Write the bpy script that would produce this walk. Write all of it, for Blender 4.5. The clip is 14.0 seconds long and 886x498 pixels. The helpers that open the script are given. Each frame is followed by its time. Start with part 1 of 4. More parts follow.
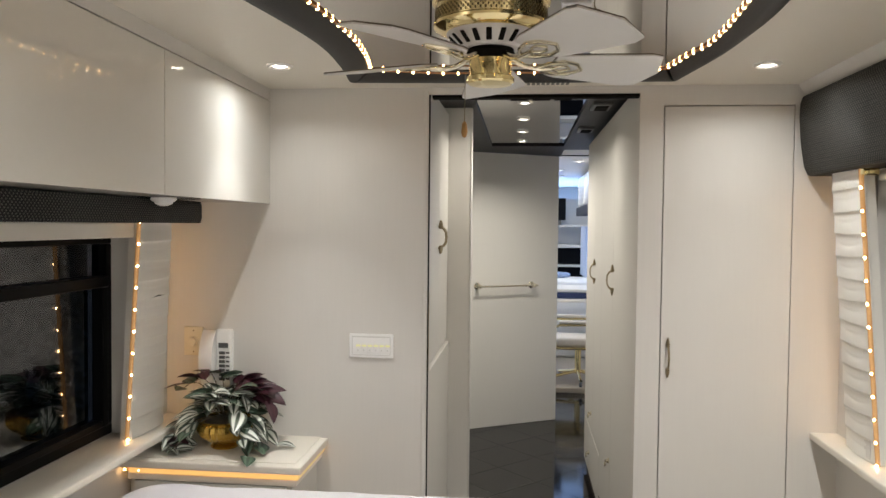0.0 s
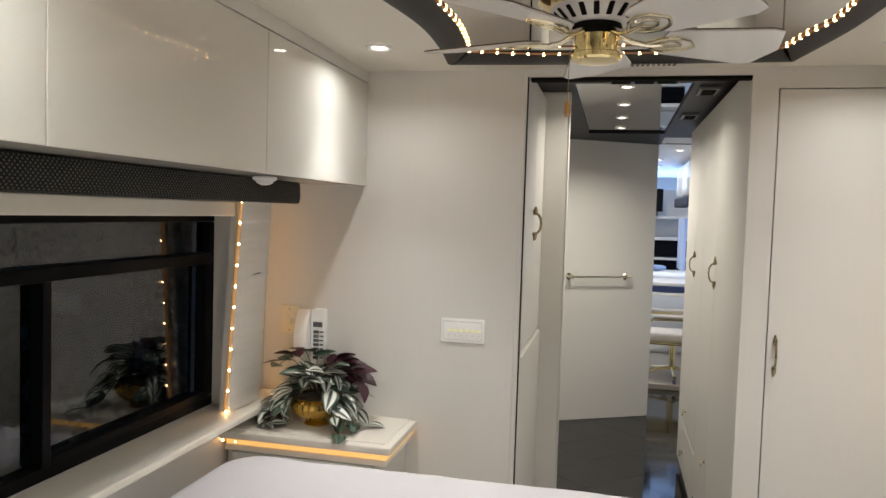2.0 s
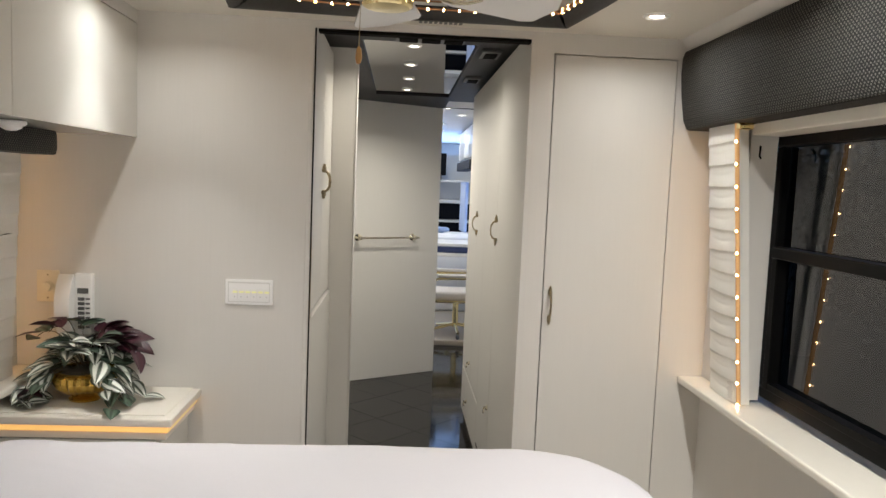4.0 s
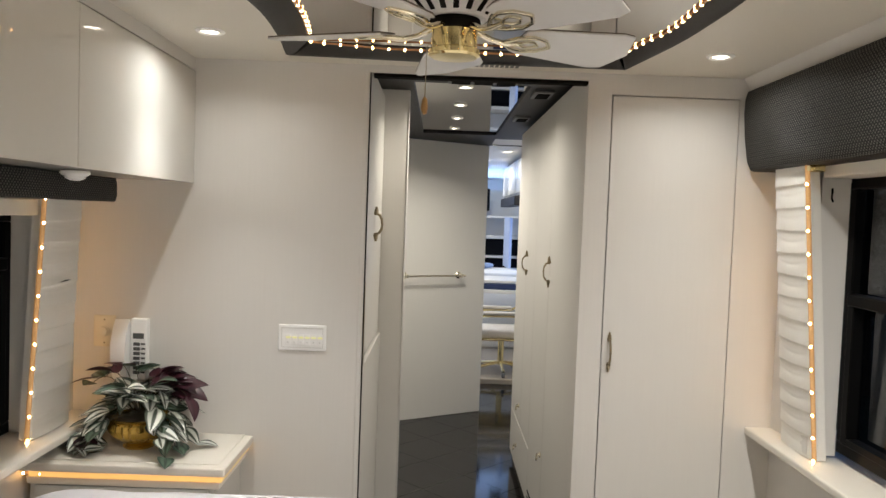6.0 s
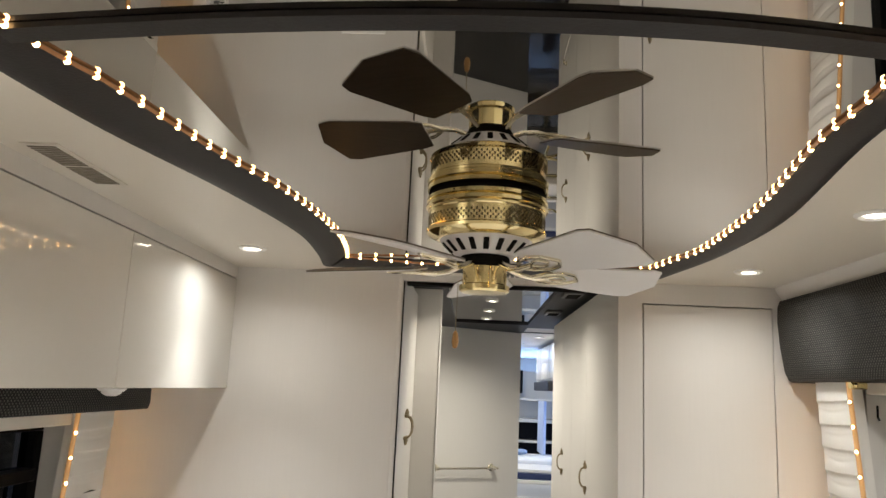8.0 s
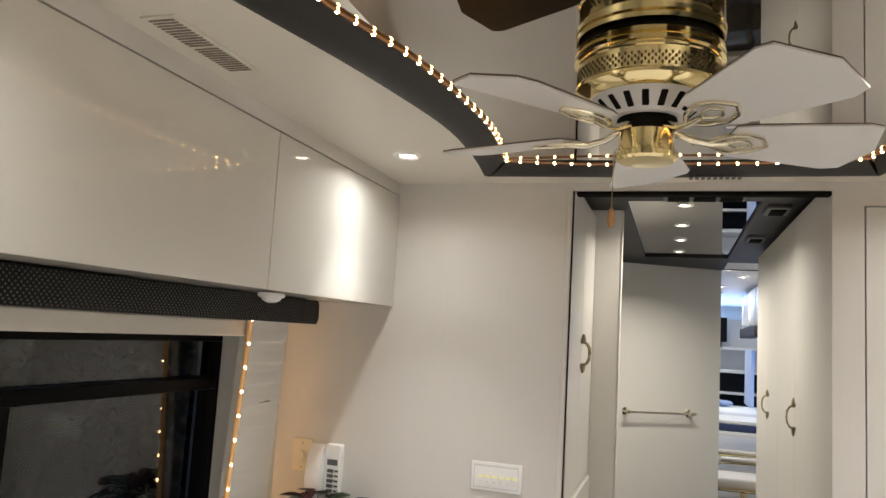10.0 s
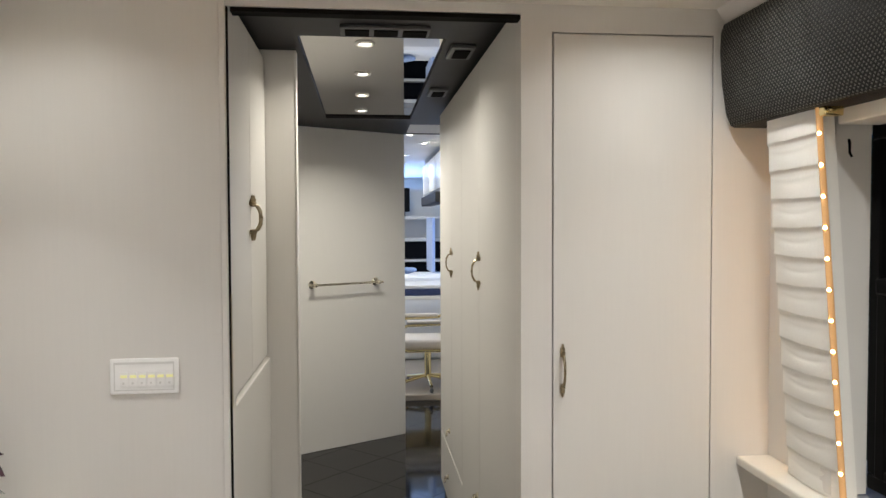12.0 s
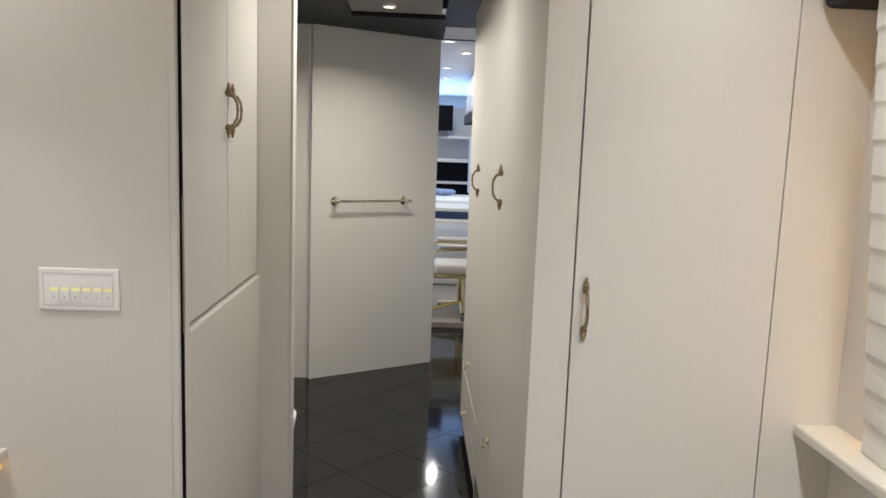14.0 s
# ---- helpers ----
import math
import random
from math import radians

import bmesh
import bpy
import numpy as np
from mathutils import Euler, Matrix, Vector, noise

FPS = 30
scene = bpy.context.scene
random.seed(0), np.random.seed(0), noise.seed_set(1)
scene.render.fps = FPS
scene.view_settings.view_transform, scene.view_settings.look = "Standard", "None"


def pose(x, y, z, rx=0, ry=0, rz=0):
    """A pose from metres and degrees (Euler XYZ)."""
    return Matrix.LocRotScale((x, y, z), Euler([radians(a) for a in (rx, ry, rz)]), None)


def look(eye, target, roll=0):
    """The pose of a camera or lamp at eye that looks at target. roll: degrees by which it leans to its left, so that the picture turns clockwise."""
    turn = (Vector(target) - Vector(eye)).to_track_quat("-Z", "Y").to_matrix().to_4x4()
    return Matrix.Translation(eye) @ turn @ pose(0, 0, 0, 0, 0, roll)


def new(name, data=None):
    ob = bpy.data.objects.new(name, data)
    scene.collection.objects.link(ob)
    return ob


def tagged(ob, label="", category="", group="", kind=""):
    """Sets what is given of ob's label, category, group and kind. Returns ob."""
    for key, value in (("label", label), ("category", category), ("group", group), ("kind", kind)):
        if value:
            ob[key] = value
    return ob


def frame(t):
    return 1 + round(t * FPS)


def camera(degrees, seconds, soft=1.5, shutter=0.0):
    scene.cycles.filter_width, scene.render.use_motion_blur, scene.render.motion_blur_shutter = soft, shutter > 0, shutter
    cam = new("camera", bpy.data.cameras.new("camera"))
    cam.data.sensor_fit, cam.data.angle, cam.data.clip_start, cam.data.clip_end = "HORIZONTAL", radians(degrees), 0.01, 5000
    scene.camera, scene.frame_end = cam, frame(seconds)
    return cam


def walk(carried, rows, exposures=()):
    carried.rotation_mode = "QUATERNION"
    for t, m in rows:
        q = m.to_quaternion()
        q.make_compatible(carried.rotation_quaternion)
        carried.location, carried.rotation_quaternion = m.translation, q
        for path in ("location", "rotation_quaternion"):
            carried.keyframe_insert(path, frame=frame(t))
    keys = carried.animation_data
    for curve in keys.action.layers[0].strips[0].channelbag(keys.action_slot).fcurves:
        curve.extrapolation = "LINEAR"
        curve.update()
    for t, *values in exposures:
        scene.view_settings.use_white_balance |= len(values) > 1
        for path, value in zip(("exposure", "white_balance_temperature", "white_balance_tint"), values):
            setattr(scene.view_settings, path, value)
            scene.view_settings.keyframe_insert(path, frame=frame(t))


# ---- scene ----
cam = camera(62.0, 14.0)
PATH = [
    (0, (0.01, 0.204, 1.514), (-0.202, 2.191, 1.448), 0.6),
    (0.5, (-0.006, 0.187, 1.511), (-0.483, 2.129, 1.453), 1.2),
    (1, (-0.013, 0.182, 1.510), (-0.611, 2.09, 1.461), 1.9),
    (1.5, (-0.014, 0.211, 1.510), (-0.623, 2.114, 1.447), 2.1),
    (2, (-0.01, 0.233, 1.497), (-0.46, 2.18, 1.397), 1.8),
    (2.5, (-0.019, 0.256, 1.482), (-0.146, 2.248, 1.352), 1.7),
    (3, (-0.02, 0.269, 1.474), (0.03, 2.263, 1.321), 1.6),
    (3.2, (-0.021, 0.27, 1.473), (0.053, 2.261, 1.306), 1.8),
    (5.3, (-0.045, 0.294, 1.460), (0.096, 2.281, 1.285), 2.5),
    (5.5, (-0.059, 0.304, 1.468), (0.061, 2.293, 1.300), 2.5),
    (6, (-0.078, 0.324, 1.504), (-0.063, 2.322, 1.414), 2.1),
    (6.5, (-0.082, 0.317, 1.584), (-0.146, 2.311, 1.721), 2.7),
    (7, (-0.082, 0.307, 1.629), (-0.176, 2.277, 1.963), 3.1),
    (7.2, (-0.081, 0.3, 1.642), (-0.173, 2.259, 2.036), 3.0),
    (9.3, (-0.063, 0.382, 1.552), (-0.206, 2.36, 1.813), 1.0),
    (9.5, (-0.04, 0.417, 1.541), (-0.298, 2.385, 1.785), 1.8),
    (10, (-0.007, 0.52, 1.510), (-0.613, 2.413, 1.733), 3.4),
    (10.5, (-0.003, 0.615, 1.501), (-0.672, 2.486, 1.730), 4.5),
    (11, (-0.003, 0.793, 1.497), (-0.325, 2.761, 1.655), 0.6),
    (11.5, (-0.007, 0.889, 1.471), (-0.069, 2.887, 1.517), -0.9),
    (12, (0.006, 0.959, 1.442), (0.222, 2.946, 1.374), -0.2),
    (12.5, (0.067, 1.028, 1.404), (0.471, 2.979, 1.234), 0.4),
    (13, (0.144, 1.108, 1.398), (0.51, 3.062, 1.179), 1.2),
    (13.5, (0.181, 1.226, 1.385), (0.45, 3.192, 1.136), 2.2),
    (14, (0.153, 1.306, 1.385), (0.235, 3.286, 1.116), 2.1),
]
EXPOSURES = [(0, 0.0, 6540, 10), (3, 0.0, 6560, 10), (5.5, 0.0, 6600, 10), (7, 0.06, 6700, 10), (9.5, 0.07, 6620, 10), (10.5, 0.07, 6720, 10), (11.2, 0.03, 6480, 10), (14, 0.0, 6470, 10)]
walk(cam, [(t, look(eye, target, roll)) for t, eye, target, roll in PATH], EXPOSURES)

# ---------------------------------------------------------------- light
FLOOR, CEIL, MIRROR = 0.0, 2.0, 2.001
NORTH = 2.817                     # partition with the doorway
world = bpy.data.worlds.new("dusk")
scene.world = world
world.use_nodes = True
wn = world.node_tree.nodes
sky = wn.new("ShaderNodeTexSky")
sky.sky_type = "NISHITA"
sky.sun_disc = False
sky.sun_elevation = radians(14.0)
sky.sun_rotation = radians(185)
wn["Background"].inputs[1].default_value = 0.06
dusk = wn.new("ShaderNodeMix")
dusk.data_type, dusk.blend_type = "RGBA", "MULTIPLY"
dusk.inputs[0].default_value = 1.0
dusk.inputs[7].default_value = (0.36, 0.55, 1.0, 1)
world.node_tree.links.new(sky.outputs[0], dusk.inputs[6])
world.node_tree.links.new(dusk.outputs[2], wn["Background"].inputs[0])


def lamp(name, kind, m, power, colour, **settings):
    data = bpy.data.lights.new(name, kind)
    data.energy, data.color = power, colour
    for key, value in settings.items():
        if key == "size":
            data.size = value
        elif key == "size_y":
            data.shape, data.size_y = "RECTANGLE", value
        elif key == "disk":
            data.shape, data.size = "DISK", value
        elif key == "spread":
            data.spread = value
    ob = new(name, data)
    ob.matrix_world = m
    return ob


WARM = (1.0, 0.995, 0.96)
HALLWARM = (1.0, 0.95, 0.84)
COOL = (0.28, 0.48, 1.0)
ROOM_W, HALL_W = 9.7, 6.9
DOWNLIGHTS = [(-0.739, 2.427, 0.16), (0.728, 2.496, 0.19), (0.712, 1.763, 0.42), (-0.74, 0.95, 0.32), (0.712, 0.95, 1.45), (-0.74, 0.1, 0.5), (0.712, 0.1, 1.3), (-0.74, -0.8, 0.7), (0.712, -0.8, 1)]   # x, y, dimming
HALL_LIGHTS = [(0.018, 3.53, 0.6), (0.011, 4.04, 0.4), (0.008, 4.54, 0.55), (0.003, 5.03, 1.15)]
for px, py, dim in DOWNLIGHTS:
    lamp("downlight_lamp", "AREA", pose(px, py, CEIL - 0.014), ROOM_W * dim, WARM, disk=0.036, spread=radians(154))
# the reflectors of the two lights by the partition throw a tighter beam straight down
for (px, py, dim), beam in zip(DOWNLIGHTS, (1.35, 0.4)):
    lamp("downlight_beam", "AREA", pose(px, py, CEIL - 0.0145), beam, WARM, disk=0.032, spread=radians(74))
for px, py, dim in HALL_LIGHTS:
    lamp("hall_lamp", "AREA", pose(px, py, 2.036), HALL_W * dim, HALLWARM, disk=0.030, spread=radians(148))
# the lamp at (-0.5, 7.2) is an added fill with no fixture
for px, py in [(0.35, 6.3), (0.5, 6.85), (0.4, 7.9), (-0.5, 7.2), (0.43, 8.8)]:
    lamp("saloon_lamp", "AREA", pose(px, py, 2.07), 6.0, WARM, disk=0.05)
# added blue area lamps stand in for sky light at the windscreen and saloon windows
lamp("window_sky", "AREA", pose(1.19, 8.0, 1.375, 0, 90), 9.0, COOL, size=0.7, size_y=1.9)
lamp("window_sky", "AREA", pose(-1.35, 8.0, 1.375, 0, -90), 9.0, COOL, size=0.7, size_y=1.9)
lamp("windscreen_sky", "AREA", pose(0.0, 11.3, 1.35, -90), 75.0, COOL, size=2.0, size_y=1.1)

# ---------------------------------------------------------------- helpers


def material(name, colour, rough=0.5, metal=0.0, grain=0.06, scale=40.0, bump=0.05, stretch=(1, 1, 1), blotch=0.05, coat=0.0, emit=0.0, emit_colour=None, spec=0.5):
    m = bpy.data.materials.new(name)
    m.use_nodes = True
    nodes, links = m.node_tree.nodes, m.node_tree.links
    b = nodes["Principled BSDF"]
    b.inputs["Roughness"].default_value = rough
    b.inputs["Metallic"].default_value = metal
    b.inputs["Coat Weight"].default_value = coat
    b.inputs["Coat Roughness"].default_value = 0.004
    b.inputs["Specular IOR Level"].default_value = spec
    tc = nodes.new("ShaderNodeTexCoord")
    mp = nodes.new("ShaderNodeMapping")
    mp.inputs["Scale"].default_value = stretch
    links.new(tc.outputs["Object"], mp.inputs[0])
    fine = nodes.new("ShaderNodeTexNoise")
    fine.inputs["Scale"].default_value = scale
    fine.inputs["Detail"].default_value = 5
    broad = nodes.new("ShaderNodeTexNoise")
    broad.inputs["Scale"].default_value = 2.3
    broad.inputs["Detail"].default_value = 3
    links.new(mp.outputs[0], fine.inputs[0])
    links.new(tc.outputs["Object"], broad.inputs[0])
    r1 = nodes.new("ShaderNodeMapRange")
    r1.inputs[3].default_value, r1.inputs[4].default_value = 1 - grain, 1 + grain
    r2 = nodes.new("ShaderNodeMapRange")
    r2.inputs[3].default_value, r2.inputs[4].default_value = 1 - blotch, 1 + blotch
    links.new(fine.outputs[0], r1.inputs[0])
    links.new(broad.outputs[0], r2.inputs[0])
    mul = nodes.new("ShaderNodeMath")
    mul.operation = "MULTIPLY"
    links.new(r1.outputs[0], mul.inputs[0])
    links.new(r2.outputs[0], mul.inputs[1])
    mix = nodes.new("ShaderNodeVectorMath")
    mix.operation = "SCALE"
    mix.inputs[0].default_value = colour
    links.new(mul.outputs[0], mix.inputs[3])
    links.new(mix.outputs[0], b.inputs["Base Color"])
    if bump:
        bp = nodes.new("ShaderNodeBump")
        bp.inputs["Strength"].default_value = bump
        bp.inputs["Distance"].default_value = 0.002
        links.new(fine.outputs[0], bp.inputs["Height"])
        links.new(bp.outputs[0], b.inputs["Normal"])
    if emit:
        b.inputs["Emission Color"].default_value = (*(emit_colour or colour), 1)
        b.inputs["Emission Strength"].default_value = emit
    return m


def glass_material(name, tint, rough=0.0):
    """A thin tinted pane: a clear film that also mirrors."""
    m = bpy.data.materials.new(name)
    m.use_nodes = True
    nodes, links = m.node_tree.nodes, m.node_tree.links
    nodes.remove(nodes["Principled BSDF"])
    out = nodes["Material Output"]
    tr = nodes.new("ShaderNodeBsdfTransparent")
    tr.inputs[0].default_value = (*tint, 1)
    gl = nodes.new("ShaderNodeBsdfGlossy")
    gl.inputs["Roughness"].default_value = rough
    lw = nodes.new("ShaderNodeLayerWeight")
    lw.inputs[0].default_value = 0.5
    pw = nodes.new("ShaderNodeMath")
    pw.operation = "POWER"
    pw.inputs[1].default_value = 5.0
    fr = nodes.new("ShaderNodeMath")
    fr.operation = "MULTIPLY_ADD"
    fr.inputs[1].default_value, fr.inputs[2].default_value = 0.9, 0.095
    links.new(lw.outputs["Facing"], pw.inputs[0])
    links.new(pw.outputs[0], fr.inputs[0])
    mx = nodes.new("ShaderNodeMixShader")
    links.new(fr.outputs[0], mx.inputs[0])
    links.new(tr.outputs[0], mx.inputs[1])
    links.new(gl.outputs[0], mx.inputs[2])
    links.new(mx.outputs[0], out.inputs[0])
    return m


M_WALL = material("wall_vinyl", (0.69, 0.667, 0.632), rough=0.5, grain=0.022, scale=160, stretch=(1, 1, 0.03), bump=0.06, blotch=0.02)
M_CAB = material("cabinet_lacquer", (0.67, 0.655, 0.61), rough=0.55, grain=0.015, scale=60, bump=0.0, blotch=0.015, coat=0.8, spec=0.25)
M_DOOR = material("door_laminate", (0.70, 0.68, 0.645), rough=0.55, grain=0.02, scale=120, stretch=(1, 1, 0.05), bump=0.02, blotch=0.02, coat=0.0, spec=0.3)
M_HALLCAB = material("hall_laminate", (0.68, 0.66, 0.625), rough=0.52, grain=0.02, scale=120, stretch=(1, 1, 0.05), bump=0.02, blotch=0.02, spec=0.35)
M_CEIL = material("ceiling_vinyl", (0.74, 0.70, 0.62), rough=0.4, grain=0.02, scale=90, bump=0.03, blotch=0.02)
# near-black; in gaps, slots and slits it stands in for shade
M_DARKGAP = material("dark_gap", (0.010, 0.009, 0.008), rough=0.9, grain=0.1, spec=0.05)
M_BLACK = material("black_padding", (0.018, 0.017, 0.018), rough=0.5, grain=0.2, scale=220, bump=0.25, spec=0.25)
M_VALANCE = material("quilted_valance", (0.009, 0.009, 0.009), rough=0.6, grain=0.2, scale=300, bump=0.2, spec=0.2)
M_STUD = material("valance_thread", (0.10, 0.097, 0.088), spec=0.3, rough=0.55, grain=0.1)
M_MIRROR = material("mirror", (0.46, 0.44, 0.41), rough=0.0, metal=1.0, grain=0.0, bump=0, blotch=0.0)
M_BRASS = material("polished_brass", (0.88, 0.73, 0.38), rough=0.11, metal=1.0, grain=0.04, bump=0.01, blotch=0.05)
M_BRASS_DULL = material("antique_brass", (0.34, 0.28, 0.18), rough=0.28, metal=1.0, grain=0.1, bump=0.05, blotch=0.1)
M_PALEBRASS = material("pale_brass", (0.86, 0.80, 0.64), rough=0.2, metal=1.0, grain=0.04, bump=0.02, blotch=0.05)
M_BOWL = material("ribbed_gold_glaze", (0.55, 0.36, 0.08), rough=0.25, metal=0.85, grain=0.1, bump=0.03, blotch=0.1)
M_WHITE = material("white_plastic", (0.90, 0.895, 0.88), rough=0.35, grain=0.02, bump=0.01, blotch=0.02)
M_IVORY = material("ivory_plastic", (0.78, 0.71, 0.56), rough=0.35, grain=0.02, bump=0.01, blotch=0.02)
M_GREYPLASTIC = material("grey_plastic", (0.10, 0.10, 0.10), rough=0.45, grain=0.05, bump=0.02)
M_YELLOW = material("lit_key", (0.85, 0.80, 0.42), rough=0.4, grain=0.02, emit=0.3, emit_colour=(1.0, 0.88, 0.3))
M_SHEET = material("white_cotton", (0.71, 0.695, 0.735), rough=0.85, grain=0.03, scale=260, bump=0.15, blotch=0.03, spec=0.2)
M_PAD = material("ivory_leather", (0.80, 0.785, 0.74), rough=0.45, grain=0.03, scale=180, bump=0.12, blotch=0.03)
M_SILL = material("sill_laminate", (0.78, 0.74, 0.66), rough=0.35, grain=0.02, bump=0.02, blotch=0.02)
M_FRAME = material("black_aluminium", (0.004, 0.004, 0.004), rough=0.4, grain=0.1, bump=0.02, spec=0.06)
M_ROPE = material("rope_light_tube", (0.52, 0.31, 0.15), rough=0.25, grain=0.05, bump=0.0, emit=0.26, emit_colour=(1.0, 0.52, 0.19))
M_TUBE = material("ceiling_rope_tube", (0.34, 0.17, 0.085), rough=0.25, grain=0.05, bump=0.0, emit=0.06, emit_colour=(1.0, 0.42, 0.14))
M_BULB = material("rope_light_bulb", (1.0, 0.8, 0.5), rough=0.4, grain=0.0, bump=0.0, blotch=0.0, emit=24.0, emit_colour=(1.0, 0.56, 0.21))
M_WBULB = material("window_rope_bulb", (1.0, 0.8, 0.5), rough=0.4, grain=0.0, bump=0.0, blotch=0.0, emit=70.0, emit_colour=(1.0, 0.58, 0.24))
# emission stands in for a hidden rope's light on a brass strip
M_AMBER = material("amber_rope_glow", (0.8, 0.5, 0.15), rough=0.3, grain=0.05, bump=0.0, emit=0.75, emit_colour=(1.0, 0.55, 0.18))
M_LENS = material("downlight_lens", (1.0, 0.95, 0.85), rough=0.4, grain=0.0, bump=0.0, blotch=0.0, emit=14.0, emit_colour=(1.0, 0.90, 0.74))
M_TILE = material("black_marble_tile", (0.0055, 0.005, 0.005), spec=0.38, rough=0.08, grain=0.5, scale=9, bump=0.0, blotch=0.3)
M_GROUT = material("grout", (0.022, 0.020, 0.018), rough=0.8, grain=0.2)
M_CARPET = material("beige_carpet", (0.42, 0.36, 0.28), rough=0.95, grain=0.25, scale=300, bump=0.6)
M_BLADE = material("white_fan_blade", (0.72, 0.71, 0.70), rough=0.32, grain=0.02, bump=0.01, blotch=0.03, coat=0.2)
M_BLADETOP = material("brown_fan_blade", (0.10, 0.078, 0.058), rough=0.42, grain=0.3, scale=14, stretch=(1, 8, 1), bump=0.05)
M_GLASS = glass_material("tinted_glass", (0.41, 0.42, 0.45))
M_CLEAR = glass_material("clear_glass", (0.85, 0.88, 0.9))


def box(bm, x0, x1, y0, y1, z0, z1, bevel=0.0, seg=2):
    made = bmesh.ops.create_cube(bm, size=1.0, matrix=Matrix.LocRotScale(((x0 + x1) / 2, (y0 + y1) / 2, (z0 + z1) / 2), None, (abs(x1 - x0), abs(y1 - y0), abs(z1 - z0))))
    if bevel:
        edges = list({e for v in made["verts"] for e in v.link_edges})
        bmesh.ops.bevel(bm, geom=edges, offset=bevel, segments=seg, affect="EDGES", profile=0.5)
    return bm


def boxed(*args, **kw):
    return box(bmesh.new(), *args, **kw)


def cyl(bm, p0, p1, r0, r1=None, n=20, caps=True):
    p0, p1 = Vector(p0), Vector(p1)
    d = p1 - p0
    m = Matrix.Translation((p0 + p1) / 2) @ d.to_track_quat("Z", "Y").to_matrix().to_4x4()
    bmesh.ops.create_cone(bm, cap_ends=caps, segments=n, radius1=r0, radius2=r0 if r1 is None else r1, depth=d.length, matrix=m)
    return bm


def ball(bm, p, r, n=10, squash=(1, 1, 1)):
    bmesh.ops.create_uvsphere(bm, u_segments=n, v_segments=max(5, n * 2 // 3), radius=r, matrix=Matrix.LocRotScale(p, None, squash))
    return bm


def lathe(bm, profile, centre=(0, 0, 0), n=32):
    """A turned body from (radius, height) pairs."""
    rings = []
    for r, z in profile:
        rings.append([bm.verts.new((centre[0] + r * math.cos(2 * math.pi * i / n), centre[1] + r * math.sin(2 * math.pi * i / n), centre[2] + z)) for i in range(n)])
    for a, b in zip(rings, rings[1:]):
        for i in range(n):
            j = (i + 1) % n
            bm.faces.new((a[i], a[j], b[j], b[i]))
    for ring in (rings[0], rings[-1]):
        bm.faces.new(ring)
    bmesh.ops.recalc_face_normals(bm, faces=bm.faces)
    return bm


def tube(bm, points, r, n=8):
    """A round rod along points."""
    pts = [Vector(p) for p in points]
    rings = []
    for i, p in enumerate(pts):
        d = (pts[min(i + 1, len(pts) - 1)] - pts[max(i - 1, 0)]).normalized()
        side = d.cross(Vector((0, 0, 1)))
        if side.length < 0.05:
            side = d.cross(Vector((1, 0, 0)))
        side.normalize()
        up = side.cross(d)
        rings.append([bm.verts.new(p + r * (side * math.cos(2 * math.pi * k / n) + up * math.sin(2 * math.pi * k / n))) for k in range(n)])
    for a, b in zip(rings, rings[1:]):
        for k in range(n):
            j = (k + 1) % n
            bm.faces.new((a[k], a[j], b[j], b[k]))
    bm.faces.new(rings[0])
    bm.faces.new(rings[-1])
    bmesh.ops.recalc_face_normals(bm, faces=bm.faces)
    return bm


def slab(bm, outline, z0, z1):
    """An upright-sided plate from a closed outline of (x, y)."""
    low = [bm.verts.new((x, y, z0)) for x, y in outline]
    high = [bm.verts.new((x, y, z1)) for x, y in outline]
    bm.faces.new(low[::-1])
    bm.faces.new(high)
    for i in range(len(low)):
        j = (i + 1) % len(low)
        bm.faces.new((low[i], low[j], high[j], high[i]))
    bmesh.ops.recalc_face_normals(bm, faces=bm.faces)
    return bm


def smooth_line(points, steps=8):
    """A flowing line through a few points (Catmull-Rom)."""
    p = [Vector(a) for a in points]
    p = [p[0] * 2 - p[1], *p, p[-1] * 2 - p[-2]]
    line = []
    for a, b, c, d in zip(p, p[1:], p[2:], p[3:]):
        for i in range(steps):
            t = i / steps
            line.append(0.5 * (2 * b + (c - a) * t + (2 * a - 5 * b + 4 * c - d) * t * t + (3 * b - a - 3 * c + d) * t ** 3))
    return [*line, p[-2]]


def mesh_of(bm, name, mat, smooth=None):
    me = bpy.data.meshes.new(name)
    bm.normal_update()
    if smooth:
        for f in bm.faces:
            f.smooth = True
        for e in bm.edges:
            if len(e.link_faces) == 2 and e.calc_face_angle(0) > radians(smooth):
                e.smooth = False
    bm.to_mesh(me)
    bm.free()
    me.materials.append(mat)
    return me


def place(ob, parent):
    ob.parent = parent
    if parent is not None:
        # parts under a part keep world metres, since the part itself does
        ob.matrix_parent_inverse = Matrix.Translation(-parent.location) if parent.parent is None else Matrix.Identity(4)
    return ob


def part(name, bm, mat, parent, label="", smooth=21):
    """One mesh part, modelled in world metres, under a thing or under a part."""
    ob = place(new(name, mesh_of(bm, name, mat, smooth)), parent)
    return tagged(ob, label=label) if label else ob


def thing(name, base, label, category, group="", kind=""):
    ob = new(name)
    ob.location = base
    ob.empty_display_size = 0.1
    return tagged(ob, label, category, group, kind)


def single(name, bm, mat, label="", category="", group="", kind="", smooth=21):
    return tagged(new(name, mesh_of(bm, name, mat, smooth)), label, category, group, kind)


def structure(name, bm, mat, label="", category="", smooth=None):
    return single(name, bm, mat, label, category, kind="structure", smooth=smooth)

# ---------------------------------------------------------------- the shell of the coach


